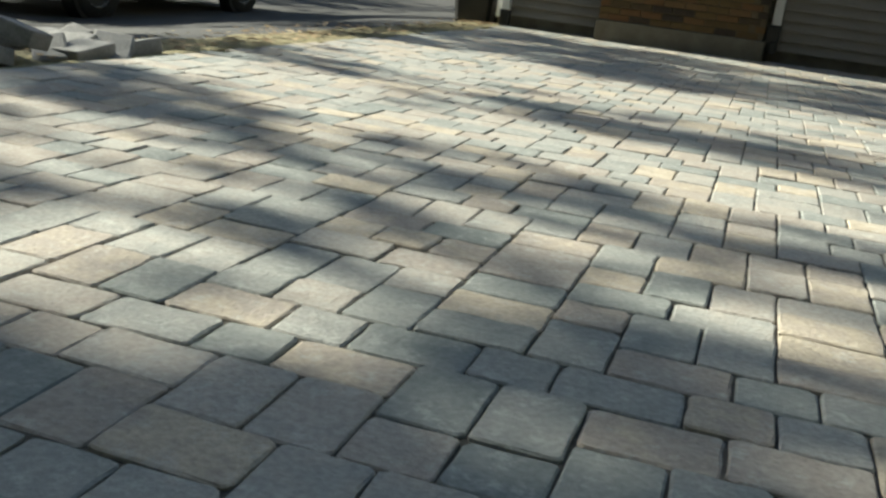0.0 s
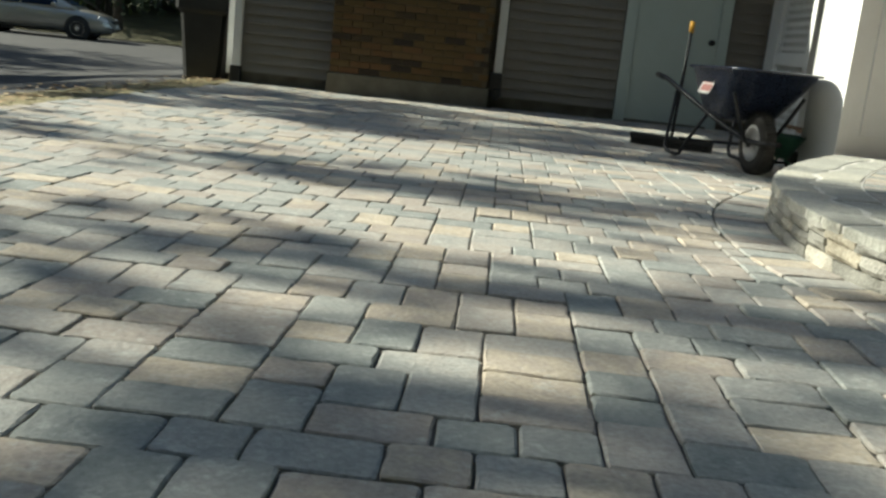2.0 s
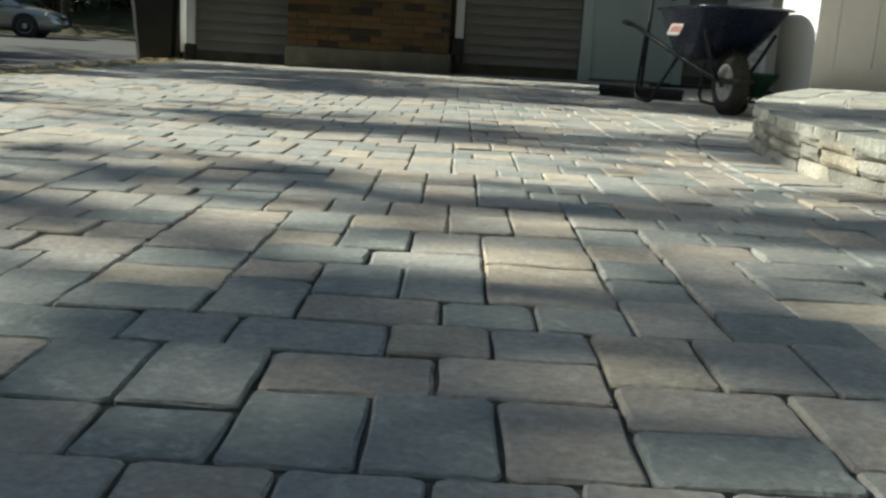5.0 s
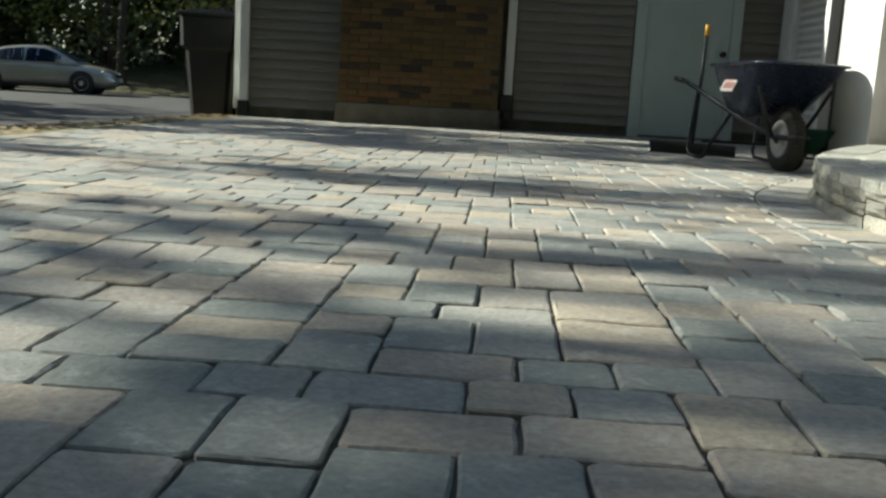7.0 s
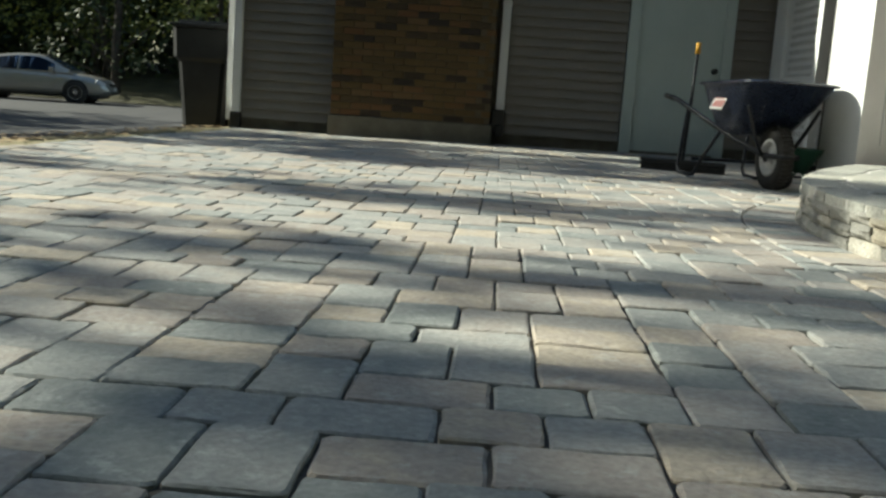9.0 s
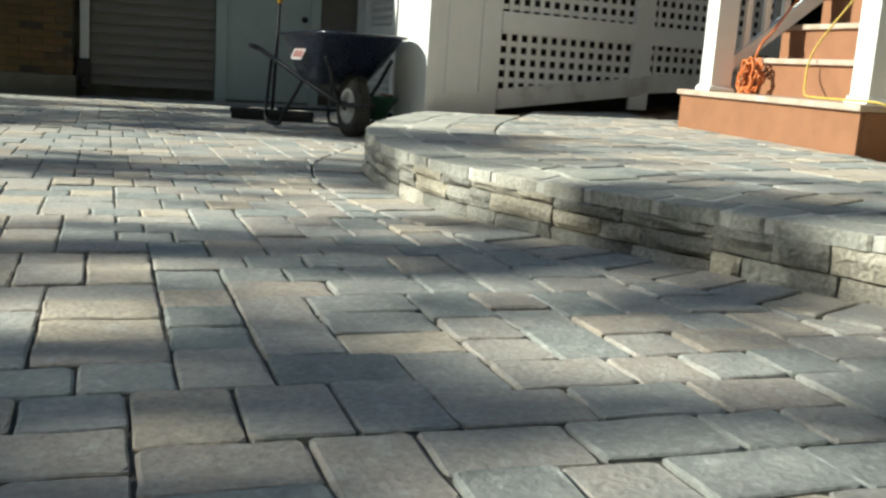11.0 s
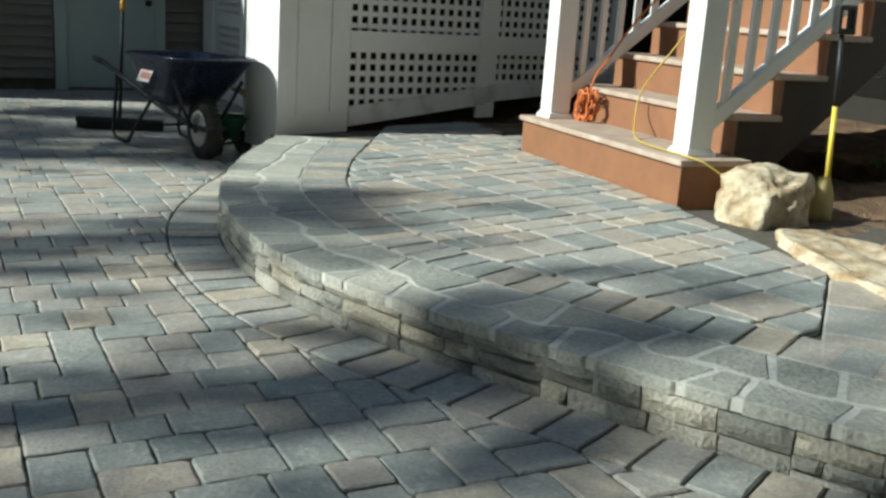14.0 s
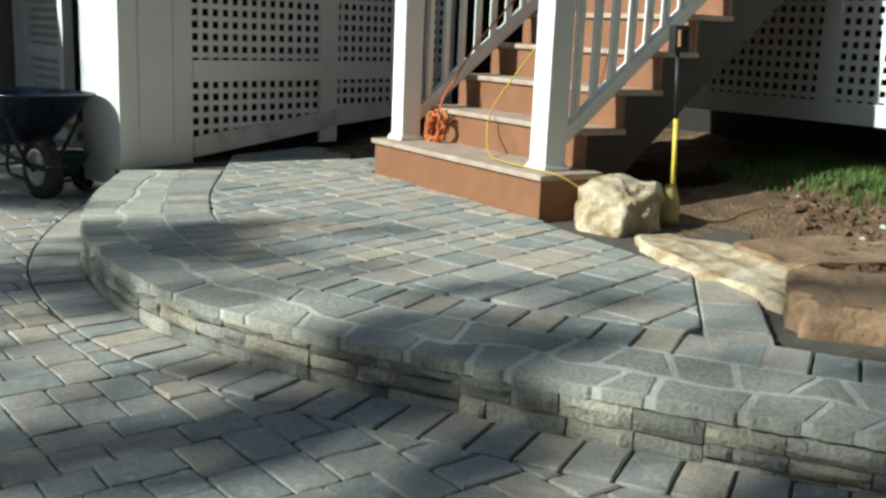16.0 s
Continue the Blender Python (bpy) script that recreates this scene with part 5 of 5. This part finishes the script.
def loft(bm, rings):
    """Skin over rings of equally many vertices, the ends closed."""
    vs = [[bm.verts.new(p) for p in r] for r in rings]
    n = len(vs[0])
    for r0, r1 in zip(vs, vs[1:]):
        for k in range(n):
            bm.faces.new((r0[k], r0[(k + 1) % n], r1[(k + 1) % n], r1[k]))
    bm.faces.new(vs[0][::-1])
    bm.faces.new(vs[-1])
    bmesh.ops.recalc_face_normals(bm, faces=bm.faces[:])
    return bm


def along(table, x):
    """A smooth value between the rows (x, value) of a table."""
    for (xa, a), (xb, b) in zip(table, table[1:]):
        if x <= xb:
            return a + (b - a) * (x - xa) / (xb - xa)
    return table[-1][1]


def sedan(m):
    """A rounded four-door saloon along +x, its wheels on z = 0."""
    v = thing("sedan", "champagne silver four-door sedan parked at the wood's edge", "car", m)
    deck_z = ((-2.42, 0.62), (-2.36, 0.90), (-2.2, 1.0), (-1.9, 1.02), (-0.5, 0.97), (0.9, 0.94), (1.25, 0.93), (1.7, 0.87), (2.05, 0.79), (2.25, 0.69), (2.38, 0.55), (2.43, 0.44))
    wide = ((-2.42, 0.66), (-2.3, 0.78), (-1.9, 0.87), (-0.5, 0.90), (0.9, 0.90), (1.7, 0.88), (2.1, 0.80), (2.3, 0.68), (2.43, 0.50))
    rings = []
    for k in range(41):
        x = -2.42 + 4.85 * k / 40
        z, h = along(deck_z, x), along(wide, x)
        lo = 0.24 + 0.06 * max(0.0, abs(x) - 2.1) / 0.3
        side = [(h * 0.90, lo), (h * 0.985, lo + 0.10), (h, lo + (z - lo) * 0.45), (h * 0.985, lo + (z - lo) * 0.72), (h * 0.93, z - 0.045), (h * 0.80, z - 0.006), (h * 0.4, z + 0.012)]
        rings.append([(x, -a, c) for a, c in side] + [(x, a, c) for a, c in side[::-1]])
    part("body", loft(bmesh.new(), rings), M_SILVER, v, "champagne silver body", True)
    roof_z = ((-1.98, 1.0), (-1.7, 1.14), (-1.35, 1.28), (-0.95, 1.38), (-0.5, 1.44), (-0.05, 1.455), (0.25, 1.435), (0.5, 1.36), (0.8, 1.21), (1.1, 1.06), (1.32, 0.95))

    def shoulder(x):
        zr = along(roof_z, x)
        t = min(max((zr - 0.95) / 0.45, 0), 1)
        return zr, 0.84 - 0.23 * t
    rings = []
    for k in range(34):
        x = -1.98 + 3.30 * k / 33
        zr, hr = shoulder(x)
        zb = 0.93
        side = [(0.845, zb - 0.05), (0.84, zb), (0.84 + (hr - 0.84) * 0.5, zb + (zr - zb) * 0.5), (hr + 0.015, zr - 0.045 * (zr > 1.0)), (hr - 0.05, zr - 0.008), (hr * 0.5, zr + 0.008)]
        rings.append([(x, -a, c) for a, c in side] + [(x, a, c) for a, c in side[::-1]])
    cabin = part("cabin", loft(bmesh.new(), rings), M_SILVER, v, smooth=True)
    for s in (-1, 1):  # side glass under the arched roof line
        for x0, x1 in ((-1.60, -1.28), (-1.25, -0.38), (-0.32, 0.74)):
            b = bmesh.new()
            lower, upper = [], []
            for k in range(11):
                x = x0 + (x1 - x0) * k / 10
                zr, hr = shoulder(x)
                top = zr - 0.075
                f = (top - 0.93) / max(zr - 0.045 - 0.93, 0.01)
                lower.append(b.verts.new((x, s * 0.852, 0.955)))
                upper.append(b.verts.new((x, s * (0.84 + (hr + 0.015 - 0.84) * f + 0.012), max(top, 0.965))))
            for k in range(10):
                b.faces.new((lower[k], lower[k + 1], upper[k + 1], upper[k]))
            bmesh.ops.solidify(b, geom=b.faces[:], thickness=0.004)
            part("window", b, M_GLASS, cabin, "dark window with reflected sky blue in its colour", True)
    for x0, x1, nm in ((0.36, 1.22, "windscreen"), (-1.80, -1.05, "rear_window")):
        b = bmesh.new()
        rows = []
        for k in range(8):
            x = x0 + (x1 - x0) * k / 7
            zr, hr = shoulder(x)
            rows.append([b.verts.new((x, hr * u * 0.9, zr + 0.016 - 0.012 * u * u)) for u in (-1, -0.5, 0, 0.5, 1)])
        for r0, r1 in zip(rows, rows[1:]):
            for k in range(4):
                b.faces.new((r0[k], r0[k + 1], r1[k + 1], r1[k]))
        bmesh.ops.solidify(b, geom=b.faces[:], thickness=0.004)
        part(nm, b, M_GLASS, cabin, "dark sloping glass", True)
    r = 0.335
    for s in (-1, 1):
        for ax in (1.40, -1.40):
            part("wheel_arch", lathe([(r * 0.3, -0.16), (r * 1.17, -0.16), (r * 1.17, 0.012), (r * 0.3, 0.012)], 28, m=Matrix.Translation((ax, s * 0.893, r * 1.03)) @ pose(0, 0, 0, 90 if s < 0 else -90)), M_BLACK, v, "dark wheel arch")
            wheel_at(v, ax, s * 0.815, r, 0.22, -s)
        b = boxes((-0.17, 0.17, -0.035, 0.035, -0.06, 0.06), bevel=0.025)
        bmesh.ops.transform(b, matrix=pose(2.14, s * 0.715, 0.665, 0, 20, -s * 38), verts=b.verts[:])
        part("headlight", b, M_LAMP, v, "clear headlight")
        part("mirror", boxes((0.62, 0.76, s * 0.93 - 0.07, s * 0.93 + 0.07, 0.95, 1.06), bevel=0.03), M_SILVER, v)
        for hx in (-0.42, -1.38):
            part("door_handle", boxes((hx, hx + 0.17, s * 0.885 - 0.018, s * 0.885 + 0.018, 0.80, 0.83), bevel=0.008), M_SILVER, v)
        part("rub_strip", boxes((-1.0, 0.98, s * 0.899 - 0.008, s * 0.899 + 0.008, 0.42, 0.455), bevel=0.003), M_SILVER, v)
        part("tail_light", boxes((-2.42, -2.28, s * 0.70 - 0.07, s * 0.70 + 0.05, 0.72, 0.88), bevel=0.02), M_LABEL, v, "red tail light")
    part("grille", boxes((2.30, 2.40, -0.30, 0.30, 0.56, 0.66), bevel=0.02), M_BLACK, v, "dark grille")
    part("air_intake", boxes((2.36, 2.44, -0.42, 0.42, 0.31, 0.40), bevel=0.02), M_BLACK, v, "dark lower intake")
    part("number_plate", boxes((2.425, 2.445, -0.16, 0.16, 0.43, 0.53)), M_PAPER, v, "plain white plate")
    part("underbody", boxes((-2.1, 2.1, -0.74, 0.74, 0.16, 0.26)), M_BLACK, v)


sedan(pose(-13.7, 29.4, ground_height(-12, 26), 0, 0, 9) @ Matrix.Diagonal((0.92, 0.92, 0.92, 1)))


# ---- trees ----
def leaf_cloud(centres, per, size, r, flat=0.8):
    v, f = [], []
    for c, rad in centres:
        for _ in range(per):
            d = Vector((r.gauss(0, 1), r.gauss(0, 1), r.gauss(0, 1) * flat))
            p = c + d * rad * 0.5
            s = size * r.uniform(0.5, 1.3)
            a = Vector((r.gauss(0, 1), r.gauss(0, 1), r.gauss(0, 1))).normalized()
            b_ = a.orthogonal().normalized()
            k = len(v)
            v += [(p - a * s)[:], (p + b_ * s * 0.55)[:], (p + a * s)[:], (p - b_ * s * 0.55)[:]]
            f.append((k, k + 1, k + 2, k + 3))
    return v, f


def tree(name, label, x, y, height, crown_low, crown_r, seed, leaf, clumps=60, per=40, size=0.09, lean=0.0, trunk_r=0.16, group="", clump_r=0.9):
    r = random.Random(seed)
    z0 = ground_height(x, y) - 0.05
    t = thing(name, label, "tree", pose(x, y, z0), group=group)
    b = bmesh.new()
    top = Vector((lean * height + r.uniform(-0.3, 0.3), r.uniform(-0.3, 0.3), height))
    pts = [Vector((0, 0, 0)).lerp(top, k / 7) + Vector((r.uniform(-0.12, 0.12), r.uniform(-0.12, 0.12), 0)) * (k > 0) for k in range(8)]
    tube(pts, [trunk_r * (1 - 0.85 * k / 7) for k in range(8)], 8, bm=b)
    centres = []
    for k in range(clumps):
        h = crown_low + (height - crown_low) * r.random() ** 0.8
        base = pts[0].lerp(top, h / height)
        a, out = r.uniform(0, 6.283), crown_r * math.sqrt(r.random()) * (1.05 - 0.5 * (h - crown_low) / (height - crown_low))
        c = base + Vector((math.cos(a) * out, math.sin(a) * out, 0.25 * out))
        centres.append((c, clump_r * r.uniform(0.6, 1.25)))
        if k % 4 == 0:
            s = pts[0].lerp(top, max(h - 0.5 * out, crown_low * 0.7) / height)
            tube([s, s.lerp(c, 0.5) + Vector((0, 0, 0.15)), c], [trunk_r * 0.32, trunk_r * 0.2, trunk_r * 0.06], 6, bm=b)
    part("trunk", b, M_BARK, t, "grey-brown bark", True)
    v, f = leaf_cloud(centres, per, size, r)
    me = bpy.data.meshes.new("crown")
    me.from_pydata(v, [], f)
    me.materials.append(leaf)
    c = new("crown", me)
    c.parent = t
    return t


r8 = random.Random(31)
# wood's edge beyond the street
for k in range(26):
    x = -36 + 1.75 * k + r8.uniform(-0.7, 0.7)
    y = 33.0 + r8.uniform(0, 6.5)
    if y + 0.236 * x < 28.2:
        continue
    dark = k % 4 == 1
    tree("tree", "dark evergreen at the wood's edge" if dark else "tall thin tree in yellow-green spring leaf", x, y, r8.uniform(9, 14), 0.6 if dark else r8.uniform(0.8, 2.6), r8.uniform(1.6, 2.6), 100 + k, M_LEAF_DARK if dark else M_LEAF, 64, 46, 0.095, 0, r8.uniform(0.10, 0.22), group="wood's edge trees")
for k in range(20):
    x = -42 + 2.6 * k
    tree("tree", "dark tree deep in the wood", x, 41 + r8.uniform(0, 5), 15, 0.2, 3.4, 200 + k, M_LEAF_DARK, 120, 80, 0.25, 0, 0.2, group="deep wood trees", clump_r=1.5)
bm = bmesh.new()
vs = [[bm.verts.new((-80 + 4 * i, 31.2 + 3.2 * j + 0.5 * noise.noise(Vector((i, j, 5))), ground_height(-20, 30) + 0.03 + 0.28 * j + 0.25 * noise.noise(Vector((i * 0.9, j * 0.9, 1))) * (j > 0))) for j in range(9)] for i in range(30)]
for i in range(29):
    for j in range(8):
        bm.faces.new((vs[i][j], vs[i + 1][j], vs[i + 1][j + 1], vs[i][j + 1]))
tagged(part("forest_floor", bm, M_FOREST, smooth=True), "shady leaf-strewn forest floor rising from the street", "ground", kind="structure")

# trees beyond the street side whose crowns dapple the light
# x, y, height, crown foot, crown radius, seed, clumps, clump radius, leaves in a clump
SHADE = ((-14.6, 3.52, 12.6, 5.6, 0.9, 51, 60, 0.48, 20), (-14.4, 4.22, 9.9, 6.6, 0.24, 65, 28, 0.36, 26), (-14.9, 5.12, 11.6, 8.45, 0.55, 62, 15, 0.42, 20), (-14.6, 6.15, 11.7, 6.4, 0.36, 58, 18, 0.45, 25), (-15.6, 8.15, 11.1, 6.8, 0.42, 52, 18, 0.5, 25), (-15.0, 10.1, 11.5, 6.4, 0.3, 61, 18, 0.42, 28),
         (-17.2, 11.75, 13.4, 6.0, 0.8, 54, 40, 0.55, 36), (-18.5, 13.1, 13.6, 6.0, 0.7, 59, 34, 0.6, 36), (-18.0, 15.6, 13.6, 6.0, 0.8, 60, 30, 0.6, 36), (-15.5, 0.6, 13.5, 5.0, 2.1, 63, 80, 0.85, 44), (-16.0, -3.4, 13.5, 4.0, 2.6, 64, 90, 0.9, 44), (-19.0, 22.0, 12.0, 3.5, 3.2, 56, 55, 0.85, 40), (-16.0, 19.0, 12.0, 4.0, 3.0, 57, 45, 0.85, 40))
for x, y, h, lo, cr, sd, nc, cl, per in SHADE:
    tree("tree", "tall street tree in thin spring leaf", x, y, h, lo, cr, sd, M_LEAF, nc, per, 0.14, 0, 0.12, group="street trees", clump_r=cl)

# unseen trees beyond the street, across the drive, added to cut western sky light
for k in range(11):
    tree("tree", "added unseen dark tree blocking sky light beyond the street", -31 - 2.5 * (k % 2), -13 + 3.6 * k, 12.5, 0.8, 3.0, 400 + k, M_LEAF_DARK, 80, 45, 0.32, 0, 0.22, group="street wood trees", clump_r=1.5)
# unseen trees round the back of the drive and garden, added to block sky light
for k, (x, y) in enumerate(((-14, -10), (-9.5, -10.5), (-5, -9.5), (-0.5, -10.5), (4, -9.5), (8.5, -10), (12.5, -6), (13.5, -1), (14, 4), (14, 9), (-18, -8), (-22, -11))):
    tree("tree", "added unseen dark tree blocking sky light behind the drive", x, y, 19.0, 0.8, 3.6, 300 + k, M_LEAF_DARK, 130, 45, 0.34, 0, 0.26, group="garden trees", clump_r=1.5)
